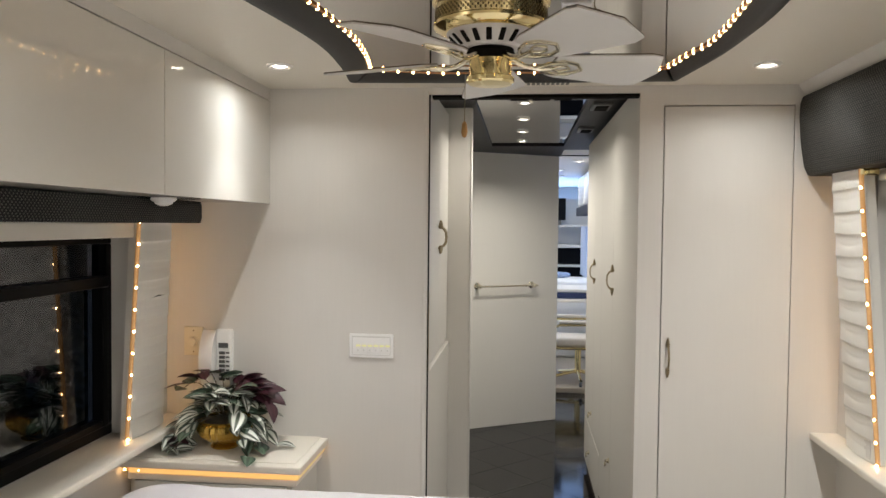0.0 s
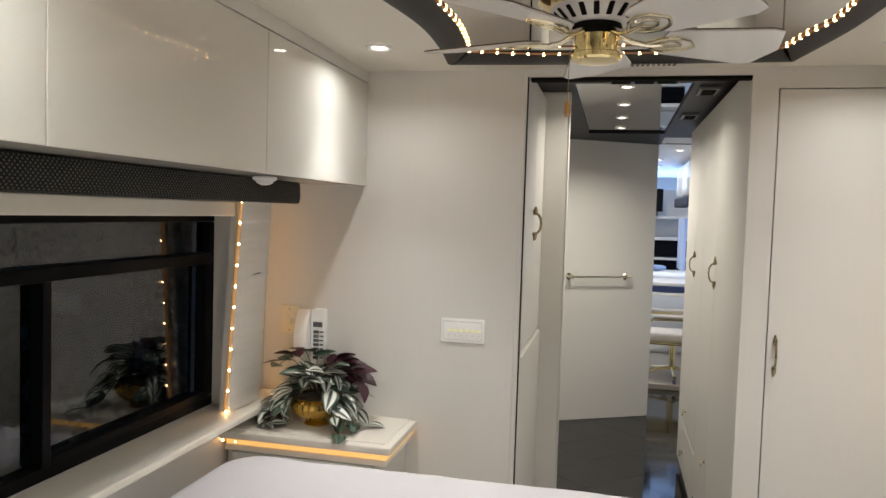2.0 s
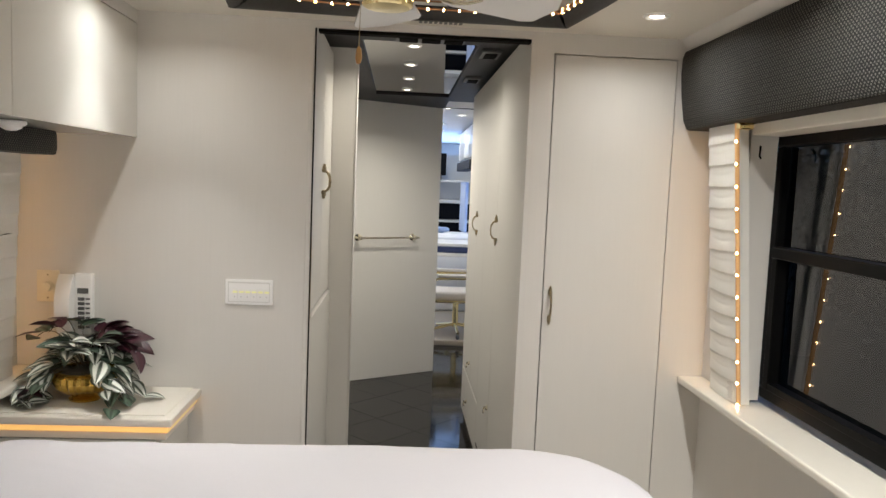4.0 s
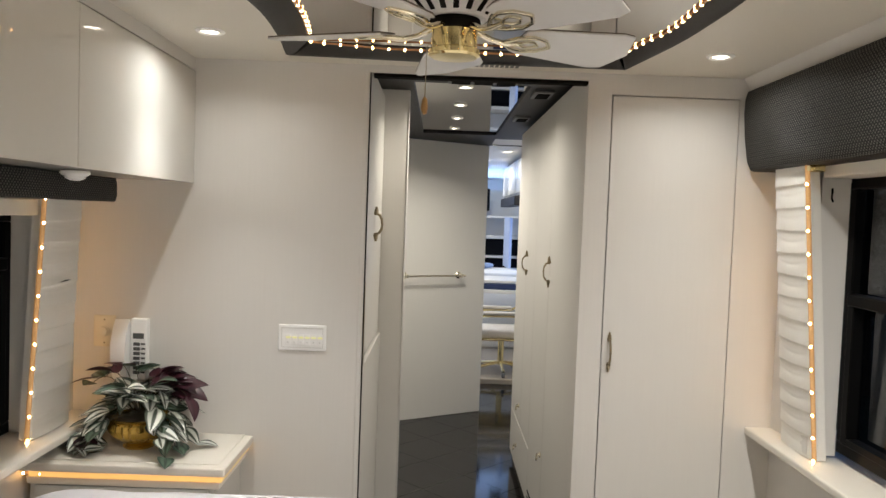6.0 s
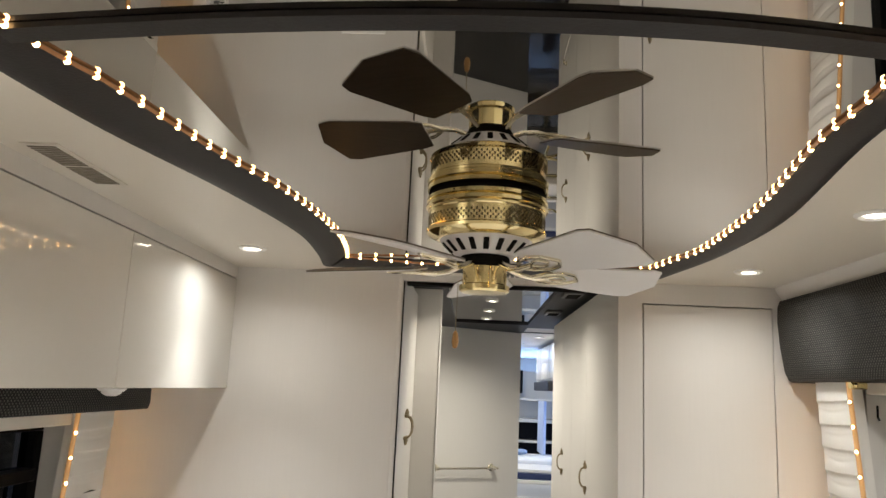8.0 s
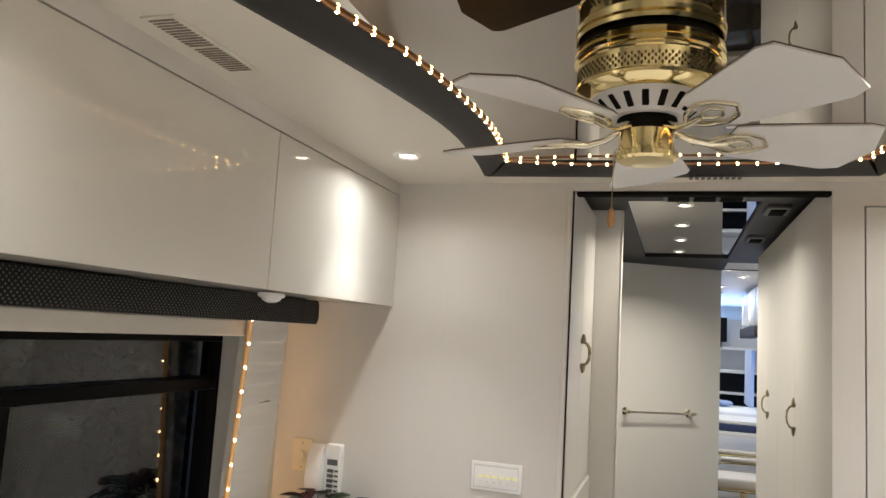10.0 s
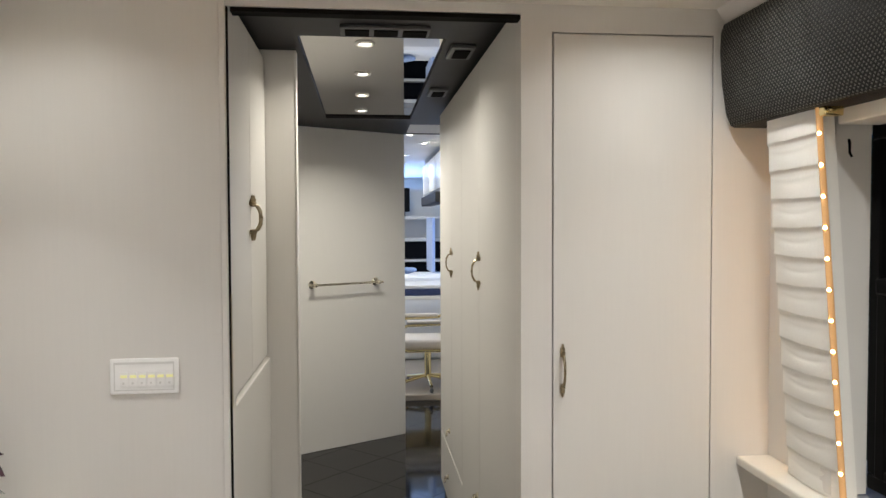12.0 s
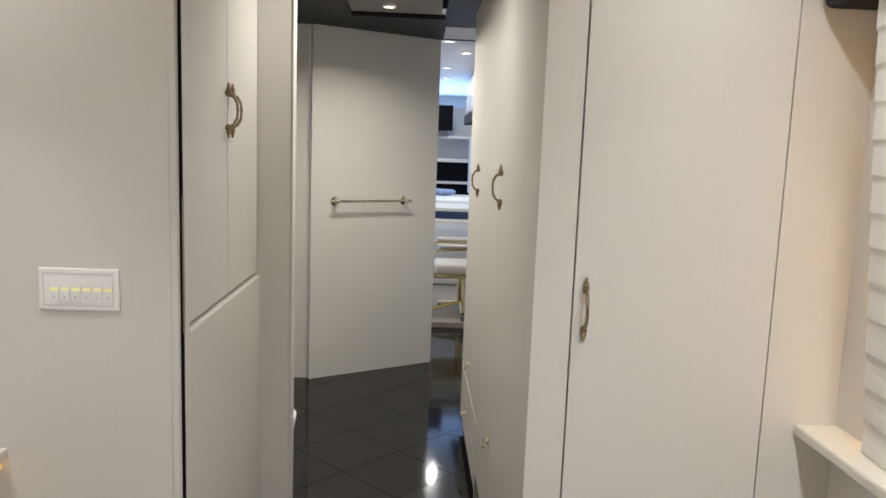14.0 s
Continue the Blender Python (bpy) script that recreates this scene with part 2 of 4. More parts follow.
XL, XR, YB, YF = -1.36, 1.20, -1.75, 11.5      # inner faces of the side walls, back wall, windscreen end
WIN_R = (1.2, 2.49, 0.845, 1.66)               # y0, y1, z0, z1 of the openings
WIN_L = (1.15, 2.505, 0.812, 1.475)
SALOON_WIN = (7.0, 9.0, 1.0, 1.75)


def side_wall(name, x0, x1, holes, label):
    bm = bmesh.new()
    y = YB - 0.1
    for y0, y1, z0, z1 in holes:
        box(bm, x0, x1, y, y0, 0, 2.2)
        box(bm, x0, x1, y0, y1, 0, z0)
        box(bm, x0, x1, y0, y1, z1, 2.2)
        y = y1
    box(bm, x0, x1, y, YF + 0.1, 0, 2.2)
    return structure(name, bm, M_WALL, label, "wall")


side_wall("wall_east", XR, XR + 0.06, [(WIN_R[0], 2.78, WIN_R[2], WIN_R[3]), SALOON_WIN], "cream vinyl side wall of the coach with black-framed windows")
side_wall("wall_west", XL - 0.06, XL, [WIN_L, SALOON_WIN], "cream vinyl side wall of the coach with a wide black-framed window")
structure("wall_south", boxed(XL, XR, YB - 0.08, YB, 0, 2.2), M_WALL, "plain cream wall behind the bed", "wall")
# windscreen end: a low dash wall and a header
bm = bmesh.new()
box(bm, XL, XR, YF, YF + 0.06, 0, 0.8)
box(bm, XL, XR, YF, YF + 0.06, 1.9, 2.2)
structure("wall_windscreen", bm, M_WALL, "cream wall under and over the windscreen", "wall")

structure("floor", boxed(XL - 0.05, XR + 0.05, YB, YF, -0.05, -0.004), M_GROUT, "dark floor of glossy black tiles with thin grout lines", "floor")
structure("bedroom_carpet", boxed(XL, XR, YB, NORTH, -0.004, 0.006), M_CARPET, "beige carpet round the bed", "carpet")

# partition with the doorway and the closet opening
DL, DR, DT = -0.324, 0.4095, 1.975
CL, CR, CT, CB = 0.4905, 0.9225, 1.931, 0.03
WT = 0.045
bm = bmesh.new()
box(bm, XL, DL, NORTH, NORTH + WT, 0, 2.06)
box(bm, DR, CL, NORTH, NORTH + WT, 0, 2.06)
box(bm, DL, DR, NORTH, NORTH + WT, DT, 2.06)
box(bm, CL, CR, NORTH, NORTH + WT, CT, 2.06)
box(bm, CL, CR, NORTH, NORTH + WT, 0, CB)
box(bm, CR, XR, NORTH, NORTH + WT, 0, 2.06)
structure("wall_north", bm, M_WALL, "cream wall panelling round the doorway to the hall", "wall")
# a black sheet paints the shade seen through the closet door's gap
structure("closet_back", boxed(CL - 0.03, CR + 0.03, NORTH + WT, NORTH + WT + 0.02, 0, 2.0), M_DARKGAP, "black sheet for the shade inside the closet", "wall")

# bedroom ceiling, cut out for the mirror
BORDER_OUT_L = [(-0.66, -0.2), (-0.72, 0.5), (-0.72, 0.95), (-0.704, 1.178), (-0.674, 1.416), (-0.602, 1.752), (-0.545, 2.15), (-0.552, 2.45), (-0.58, 2.70)]
BORDER_OUT_R = [(0.52, -0.2), (0.46, 0.5), (0.455, 1.0), (0.476, 1.324), (0.566, 1.842), (0.570, 2.2), (0.548, 2.45), (0.51, 2.73)]
ROPE_L = [(-0.56, -0.1), (-0.625, 0.5), (-0.638, 0.95), (-0.625, 1.113), (-0.590, 1.238), (-0.537, 1.546), (-0.477, 1.80), (-0.446, 2.158), (-0.458, 2.40), (-0.483, 2.58)]
ROPE_R = [(0.44, -0.1), (0.39, 0.5), (0.395, 1.0), (0.419, 1.227), (0.430, 1.404), (0.494, 1.808), (0.517, 2.245), (0.487, 2.42), (0.458, 2.61)]


def flat(points, steps=8):
    return [(p.x, p.y) for p in smooth_line([(x, y, 0) for x, y in points], steps)]


out_l, out_r = flat(BORDER_OUT_L), flat(BORDER_OUT_R)
in_l, in_r = ([(-0.09 + (x + 0.09) * 0.968, 0.32 + (y - 0.32) * 0.968) for x, y in flat(line)] for line in (ROPE_L, ROPE_R))


def strip(bm, a, b, z0, z1):
    """A band between two lines of equal length."""
    n = max(len(a), len(b))
    pick = lambda line, i: line[round(i * (len(line) - 1) / (n - 1))]
    va = [[bm.verts.new((*pick(a, i), z)) for z in (z0, z1)] for i in range(n)]
    vb = [[bm.verts.new((*pick(b, i), z)) for z in (z0, z1)] for i in range(n)]
    for i in range(n - 1):
        for q in ((va[i][0], va[i + 1][0], vb[i + 1][0], vb[i][0]), (va[i][1], vb[i][1], vb[i + 1][1], va[i + 1][1]), (va[i][0], va[i][1], va[i + 1][1], va[i + 1][0]), (vb[i][0], vb[i + 1][0], vb[i + 1][1], vb[i][1])):
            bm.faces.new(q)
    for row in (0, -1):
        bm.faces.new((va[row][0], va[row][1], vb[row][1], vb[row][0]))
    bmesh.ops.recalc_face_normals(bm, faces=bm.faces)
    return bm


def resample(line, n):
    pts = [Vector(p) for p in line]
    total = [0.0]
    for a, b in zip(pts, pts[1:]):
        total.append(total[-1] + (b - a).length)
    made = []
    for i in range(n):
        d = total[-1] * i / (n - 1)
        k = max(j for j in range(len(total)) if total[j] <= d + 1e-9)
        k = min(k, len(pts) - 2)
        t = (d - total[k]) / max(total[k + 1] - total[k], 1e-9)
        made.append(tuple(pts[k].lerp(pts[k + 1], min(t, 1))))
    return made


N = 48
out_l, out_r, in_l, in_r = (resample(a, N) for a in (out_l, out_r, in_l, in_r))
bm = bmesh.new()
strip(bm, [(XL, y) for x, y in out_l], [(x + 0.01, y) for x, y in out_l], CEIL, CEIL + 0.03)
strip(bm, [(x - 0.01, y) for x, y in out_r], [(XR, y) for x, y in out_r], CEIL, CEIL + 0.03)
box(bm, XL, XR, YB, out_l[0][1], CEIL, CEIL + 0.03)
slab(bm, [(XL, out_l[-1][1]), (out_l[-1][0] + 0.01, out_l[-1][1]), (out_r[-1][0] - 0.01, out_r[-1][1]), (XR, out_r[-1][1]), (XR, NORTH), (XL, NORTH)], CEIL, CEIL + 0.03)
structure("ceiling", bm, M_CEIL, "cream vinyl ceiling round the mirrored middle panel", "ceiling")
structure("ceiling_roof", boxed(XL, XR, YB, NORTH, MIRROR + 0.02, MIRROR + 0.06), M_DARKGAP, "roof deck over the ceiling", "ceiling")
structure("ceiling_mirror", boxed(-0.78, 0.66, -0.3, 2.75, MIRROR, MIRROR + 0.012), M_MIRROR, "mirrored ceiling panel over the bed", "mirror")

# padded border round the mirror
border = thing("ceiling_border", (0, 1.2, CEIL), "black padded wavy border round the ceiling mirror", "ceiling trim")


def padded(a, b):
    """A cushioned band: hangs lowest in its middle."""
    bm = bmesh.new()
    rows = []
    for (ax, ay), (bx, by) in zip(a, b):
        row = []
        for k, drop in enumerate((0.0, -0.007, -0.010, -0.011, -0.009, -0.006, -0.003, 0.001)):
            t = k / 7
            row.append(bm.verts.new((ax + (bx - ax) * t, ay + (by - ay) * t, CEIL + 0.004 + drop)))
        rows.append(row)
    for r, s in zip(rows, rows[1:]):
        for k in range(7):
            bm.faces.new((r[k], r[k + 1], s[k + 1], s[k]))
    bmesh.ops.recalc_face_normals(bm, faces=bm.faces)
    bmesh.ops.solidify(bm, geom=bm.faces[:], thickness=0.006)
    return bm


part("side_band", padded(out_l, [(x - 0.012, y) for x, y in in_l]), M_BLACK, border, smooth=60)
part("side_band", padded(out_r, [(x + 0.012, y) for x, y in in_r]), M_BLACK, border, smooth=60)
front_a = resample([out_l[-1], (-0.05, 2.735), out_r[-1]], 24)
front_b = resample([(in_l[-1][0], in_l[-1][1] + 0.012), (-0.05, 2.545), (in_r[-1][0], in_r[-1][1] + 0.012)], 24)
part("front_band", padded(front_a, front_b), M_BLACK, border, smooth=60)
back_a = resample([out_l[0], out_r[0]], 12)
back_b = resample([in_l[0], in_r[0]], 12)
part("back_band", padded(back_a, back_b), M_BLACK, border, smooth=60)
cross = flat([(-0.63, 1.07), (-0.35, 1.03), (-0.1, 1.012), (0.15, 1.02), (0.40, 1.06)], 6)
part("cross_band", strip(bmesh.new(), [(x, y - 0.017) for x, y in cross], [(x, y + 0.017) for x, y in cross], MIRROR - 0.008, MIRROR - 0.001), M_BLACK, border)
bm = bmesh.new()
for i in range(9):
    box(bm, 0.02 + i * 0.016, 0.03 + i * 0.016, 2.655, 2.69, CEIL - 0.0195, CEIL - 0.0165)
part("speaker_slot", bm, M_GREYPLASTIC, border)

# rope lights: clear tube with small warm bulbs
ME_BULB = mesh_of(ball(bmesh.new(), (0, 0, 0), 0.0044, 8), "bulb", M_BULB, 60)


ME_WBULB = mesh_of(ball(bmesh.new(), (0, 0, 0), 0.0038, 8), "bulb", M_WBULB, 60)


def rope_light(name, points, spacing, base, label, radius=0.006, bulb_at=(0, 0, 0), bulb=ME_BULB, tube_material=M_ROPE):
    rope = thing(name, base, label, "rope light")
    part("tube", tube(bmesh.new(), points, radius), tube_material, rope, smooth=60)
    pts = [Vector(p) for p in points]
    length = sum((b - a).length for a, b in zip(pts, pts[1:]))
    for p in resample([tuple(a) for a in pts], max(2, int(length / spacing))):
        b = place(new("bulb", bulb), rope)
        b.location = Vector(p) + Vector(bulb_at)
    return rope


RZ = MIRROR - 0.0034
loop = [(*p, RZ) for p in in_l[::1]] + [(-0.25, 2.525, RZ - 0.008), (0.2, 2.535, RZ - 0.008)] + [(*p, RZ) for p in in_r[::-1]]
rope_light("ceiling_rope_light", loop, 0.047, (0, 1.2, CEIL), "warm rope light tucked along the ceiling mirror's border", radius=0.0030, bulb_at=(0, 0, -0.0008), tube_material=M_TUBE)

# left overhead cabinets
OX, OB, OT = -0.91, 1.587, 1.955
bm = bmesh.new()
box(bm, XL, OX - 0.012, 0.472, NORTH, OB, OT + 0.01)
cab = thing("overhead_cabinet", (-1.1, 1.7, OB), "glossy cream lacquered overhead cabinet run above the window", "cabinet")
part("body", bm, M_CAB, cab)
seams = [0.472, 1.249, 2.017, NORTH]
for a, b in zip(seams, seams[1:]):
    part("cabinet_door", boxed(OX - 0.012, OX + 0.006, a + 0.0012, b - 0.0012, OB - 0.004, OT, bevel=0.002), M_CAB, cab)
structure("soffit_west", boxed(XL, OX + 0.004, 0.472, NORTH, OT + 0.004, CEIL), M_WALL, "cream soffit over the overhead cabinets", "soffit")
puck = thing("puck_light", (-1.06, 2.2, OB), "small round white reading light under the overhead cabinet", "puck light")
part("rim", lathe(bmesh.new(), [(0.034, 0), (0.036, -0.006), (0.030, -0.012), (0.026, -0.012)], (-1.0, 2.2, OB - 0.004)), M_WHITE, puck)
part("lens", lathe(bmesh.new(), [(0.027, -0.008), (0.024, -0.018), (0.012, -0.024), (0.001, -0.025)], (-1.0, 2.2, OB - 0.004), 20), M_WHITE, puck, "ribbed white lens")

# near panel beside the bed
structure("wall_panel", boxed(XL, -0.253, 0.432, 0.47, 0, CEIL, bevel=0.003), M_CAB, "cream laminated panel at the end of the overhead cabinets", "partition")

# right soffit above the valance
bm = bmesh.new()
slab(bm, [(0, 0), (0.27, 0), (0.27, 0.07), (0.04, 0.07)], 0, 1)
bm.transform(Matrix(((1, 0, 0, 0.93), (0, 0, 1, 0), (0, -1, 0, CEIL), (0, 0, 0, 1))))
for v in bm.verts:
    v.co.y = YB if v.co.y < 0.5 else NORTH
structure("soffit_east", bm, M_WALL, "narrow cream soffit over the window valance", "soffit")

# ---------------------------------------------------------------- windows and their dressing


def window(name, x, side, y0, y1, z0, z1, rail_z, sash_y, label):
    """side: +1 for the wall towards +x. Two lights, one over the other, the lower one sliding."""
    w = thing(name, (x, (y0 + y1) / 2, z0), label, "window", kind="structure")
    d = 0.05 * side
    f = 0.035
    for args in ((y0, y1, z0, z0 + f), (y0, y1, z1 - f, z1), (y0, y0 + f, z0 + f, z1 - f), (y1 - f, y1, z0 + f, z1 - f)):
        part("window_frame", boxed(x, x + d, *args, bevel=0.004), M_FRAME, w)
    part("meeting_rail", boxed(x - 0.012 * side, x + d * 0.8, y0 + f, y1 - f, rail_z - 0.018, rail_z + 0.018, bevel=0.004), M_FRAME, w)
    for ys in (sash_y, y1 - f - 0.03):
        part("sash_stile", boxed(x - 0.008 * side, x + d * 0.6, ys, ys + 0.03, z0 + f, rail_z - 0.018, bevel=0.003), M_FRAME, w)
    part("sash_rail", boxed(x - 0.008 * side, x + d * 0.6, sash_y + 0.03, y1 - f - 0.03, z0 + f, z0 + f + 0.022, bevel=0.003), M_FRAME, w)
    for za, zb in ((z0 + f, rail_z - 0.018), (rail_z + 0.018, z1 - f)):
        p = part("pane", boxed(x + d * 0.5, x + d * 0.5 + 0.004 * side, y0 + f, y1 - f, za, zb), M_GLASS, w, "dark tinted glass")
        p.visible_shadow = False
    return w


window("window_1", 1.13, 1, WIN_R[0], WIN_R[1], WIN_R[2], WIN_R[3], 1.303, 1.55, "black aluminium window with tinted upper and lower panes")
window("window_2", -1.335, -1, WIN_L[0], WIN_L[1], WIN_L[2], WIN_L[3], 1.318, 1.72, "black aluminium window with a sliding lower pane")
# linings between wall and window
structure("trim_east", boxed(1.045, 1.13, 2.49, 2.53, 0.83, 1.72), M_WALL, "cream window reveal", "trim")
structure("trim_west", boxed(XL, -1.255, 2.505, 2.54, 0.82, 1.52), M_WALL, "cream window reveal", "trim")
bm = bmesh.new()
for args in ((-1.75, 1.2, 0, 2.0), (1.2, 2.53, 0, 0.80), (1.2, 2.53, 1.68, 2.0)):
    box(bm, 1.085, XR, *args)
box(bm, 1.085, 1.13, 2.53, NORTH, 0, 2.0)
structure("wall_lining_east", bm, M_WALL, "cream wall lining round the window", "wall")
bm = bmesh.new()
for args in ((-1.75, 1.15, 0, 1.58), (2.54, NORTH, 0, 1.58), (1.15, 2.54, 0, 0.79)):
    box(bm, XL, -1.30, *args)
structure("wall_lining_west", bm, M_WALL, "cream wall lining round the window", "wall")
structure("window_sill_east", boxed(0.995, XR, -1.0, NORTH, 0.795, 0.82, bevel=0.006), M_SILL, "cream window sill with a rounded front edge", "window sill")
structure("window_sill_west", boxed(XL, -1.185, 0.6, NORTH, 0.775, 0.80, bevel=0.006), M_SILL, "cream window sill with a rounded front edge", "window sill")
structure("blind_box_west", boxed(-1.34, -1.235, 0.6, 2.49, 1.462, 1.51, bevel=0.004), M_SILL, "cream roller blind housing over the window", "blind")
structure("blind_box_east", boxed(1.035, 1.14, -1.0, 2.47, 1.655, 1.70, bevel=0.004), M_SILL, "cream roller blind housing over the window", "blind")


def pleated_pad(name, x_top, x_bot, y0, y1, z0, z1, folds, side, label, depth=0.55):
    """An upholstered upright strip with sagging horizontal folds. side: -1 when it faces -x."""
    ny = 10
    # phase up one fold, how proud it stands, how far it sags
    steps = [(0.0, 0.0, 0.2), (0.025, 0.0125, 0.2), (0.08, 0.0150, 0.25), (0.28, 0.0125, 0.4), (0.56, 0.0105, 0.8), (0.68, 0.0050, 1.3), (0.75, 0.0085, 1.3), (0.83, 0.0100, 1.0), (0.93, 0.0060, 0.5)]
    per = len(steps)
    bm = bmesh.new()
    rows = []
    rng = random.Random(5)
    nz = folds * per
    wob = [rng.uniform(0.55, 1.25) for _ in range(folds + 1)]
    tip = [rng.uniform(-0.006, 0.006) for _ in range(folds + 1)]
    for k in range(nz + 1):
        row = []
        for j in range(ny + 1):
            v = j / ny
            phase, lift, hang = steps[k % per]
            fold = min(k // per, folds)
            after = min(fold + 1, folds)
            loose = wob[fold] + (wob[after] - wob[fold]) * phase
            slant = tip[fold] + (tip[after] - tip[fold]) * phase
            sag = -0.011 * min(1.0, (depth / 0.28) ** 2) * hang * math.sin(math.pi * v) * loose + slant * (v - 0.5)
            t = (k // per + phase) / folds
            puff = depth * lift * max(0.015, math.sin(math.pi * v)) ** 0.5 + 0.003 * max(0.0, math.sin(math.pi * v)) ** 0.5
            lean = 0.004 * (1 - phase)
            x = x_bot + (x_top - x_bot) * t + side * (puff + lean)
            z = z0 + (z1 - z0) * t + (sag if 0 < k < nz else 0)
            row.append(bm.verts.new((x, y0 + (y1 - y0) * v, z)))
        rows.append(row)
    for a, b in zip(rows, rows[1:]):
        for j in range(ny):
            bm.faces.new((a[j], a[j + 1], b[j + 1], b[j]))
    back = [[bm.verts.new((x_bot + (x_top - x_bot) * t - side * 0.035, y, z0 + (z1 - z0) * t)) for y in (y0, y1)] for t in (0, 1)]
    bm.faces.new((back[0][0], back[0][1], back[1][1], back[1][0]))
    bm.faces.new([r[0] for r in rows] + [back[1][0], back[0][0]])
    bm.faces.new([r[-1] for r in rows] + [back[1][1], back[0][1]])
    bm.faces.new(rows[0] + [back[0][1], back[0][0]])
    bm.faces.new(rows[-1] + [back[1][1], back[1][0]])
    bmesh.ops.recalc_face_normals(bm, faces=bm.faces)
    pad = thing(name, ((x_top + x_bot) / 2, y0, z0), label, "window pad")
    part("cushion", bm, M_PAD, pad, smooth=50)
    bm = tube(bmesh.new(), [(x_bot - side * 0.004, y0 - 0.002, z0), (x_top - side * 0.004, y0 - 0.002, z1)], 0.005, 8)
    part("piping", bm, M_PAD, pad, smooth=60)
    return pad


pleated_pad("pleated_pad", 0.985, 1.055, 2.462, 2.665, 0.822, 1.70, 13, -1, "ivory leather pad with sagging pleats beside the window", depth=0.28)
pleated_pad("pleated_pad", -1.215, -1.250, 2.465, 2.68, 0.802, 1.512, 11, 1, "ivory leather pad with flat pleats beside the window", depth=0.22)
rope_light("window_rope_light", [(1.050, 2.452, 0.826), (1.015, 2.452, 1.25), (0.978, 2.452, 1.70)], 0.062, (1.05, 2.452, 0.826), "warm rope light down the edge of the window pad", radius=0.007, bulb_at=(-0.005, -0.004, 0), bulb=ME_WBULB)
rope_light("window_rope_light", [(-1.256, 2.455, 0.806), (-1.212, 2.455, 1.512)], 0.062, (-1.245, 2.455, 0.806), "warm rope light down the edge of the window pad", radius=0.007, bulb_at=(0.005, -0.004, 0), bulb=ME_WBULB)


rope_light("window_rope_light", [(-1.272, 2.694, 0.806), (-1.245, 2.694, 1.505)], 0.062, (-1.256, 2.692, 0.806), "warm rope light behind the far edge of the pad", radius=0.007, bulb_at=(0.005, 0.005, 0), bulb=ME_WBULB)
rope_light("window_rope_light", [(1.082, 2.682, 0.826), (1.016, 2.682, 1.68)], 0.062, (1.07, 2.68, 0.826), "warm rope light behind the far edge of the pad", radius=0.007, bulb_at=(-0.004, 0.005, 0), bulb=ME_WBULB)


def valance(name, front, y0, y1, label):
    """A quilted box: front is a list of (x, z) from top to bottom."""
    v = thing(name, (front[0][0], (y0 + y1) / 2, front[-1][1]), label, "valance")
    bm = bmesh.new()
    deep = 0.09 if front[0][0] > 0 else -0.09
    outline = [*front, (front[-1][0] + deep, front[-1][1]), (front[0][0] + deep, front[0][1])]
    rows = [[bm.verts.new((x, y, z)) for x, z in outline] for y in (y0, y1)]
    for i in range(len(outline)):
        j = (i + 1) % len(outline)
        bm.faces.new((rows[0][i], rows[0][j], rows[1][j], rows[1][i]))
    bm.faces.new(rows[0])
    bm.faces.new(rows[1][::-1])
    bmesh.ops.recalc_face_normals(bm, faces=bm.faces)
    part("padding", bm, M_VALANCE, v)
    # woven studs in a diamond lattice over the front
    line = resample(front, 200)
    length = sum(math.dist(a, b) for a, b in zip(line, line[1:]))
    step = 0.0125
    verts, faces = [], []
    rows_n = int(length / (step / 2))
    out = -1 if front[0][0] > 0 else 1
    for i in range(1, rows_n):
        cx, cz = line[min(199, int(199 * i * step / 2 / length))]
        dx, dz = [p - q for p, q in zip(line[min(199, int(199 * i * step / 2 / length) + 3)], line[max(0, int(199 * i * step / 2 / length) - 3)])]
        k = math.hypot(dx, dz)
        dx, dz = dx / k, dz / k
        nx, nz = -dz * 1.0, dx * 1.0
        if nx * out < 0:
            nx, nz = -nx, -nz
        for j in range(int((y1 - max(y0, 0.7)) / step)):
            cy = y1 - 0.006 - (j + 0.5 * (i % 2)) * step
            h = 0.0031
            q = len(verts)
            verts += [(cx + dx * h, cy, cz + dz * h), (cx, cy + h, cz), (cx - dx * h, cy, cz - dz * h), (cx, cy - h, cz), (cx + nx * 0.0022, cy, cz + nz * 0.0022)]
            faces += [(q, q + 1, q + 4), (q + 1, q + 2, q + 4), (q + 2, q + 3, q + 4), (q + 3, q, q + 4)]
    me = bpy.data.meshes.new("woven_studs")
    me.from_pydata(verts, [], faces)
    me.materials.append(M_STUD)
    tagged(place(new("woven_studs", me), v), "fine raised diamond weave", kind="stuff")
    return v


VAL_R = [(0.934, 1.952), (0.926, 1.93), (0.924, 1.88), (0.930, 1.80), (0.942, 1.72), (0.955, 1.692), (0.965, 1.688)]
valance("valance", VAL_R, -1.0, 2.785, "black quilted window valance with a woven diamond pattern")
VAL_L = [(-1.09, 1.584), (-1.086, 1.57), (-1.085, 1.53), (-1.09, 1.512), (-1.10, 1.510)]
valance("valance", VAL_L, 0.6, 2.64, "black woven valance under the overhead cabinet")

# ---------------------------------------------------------------- closet door and doorway


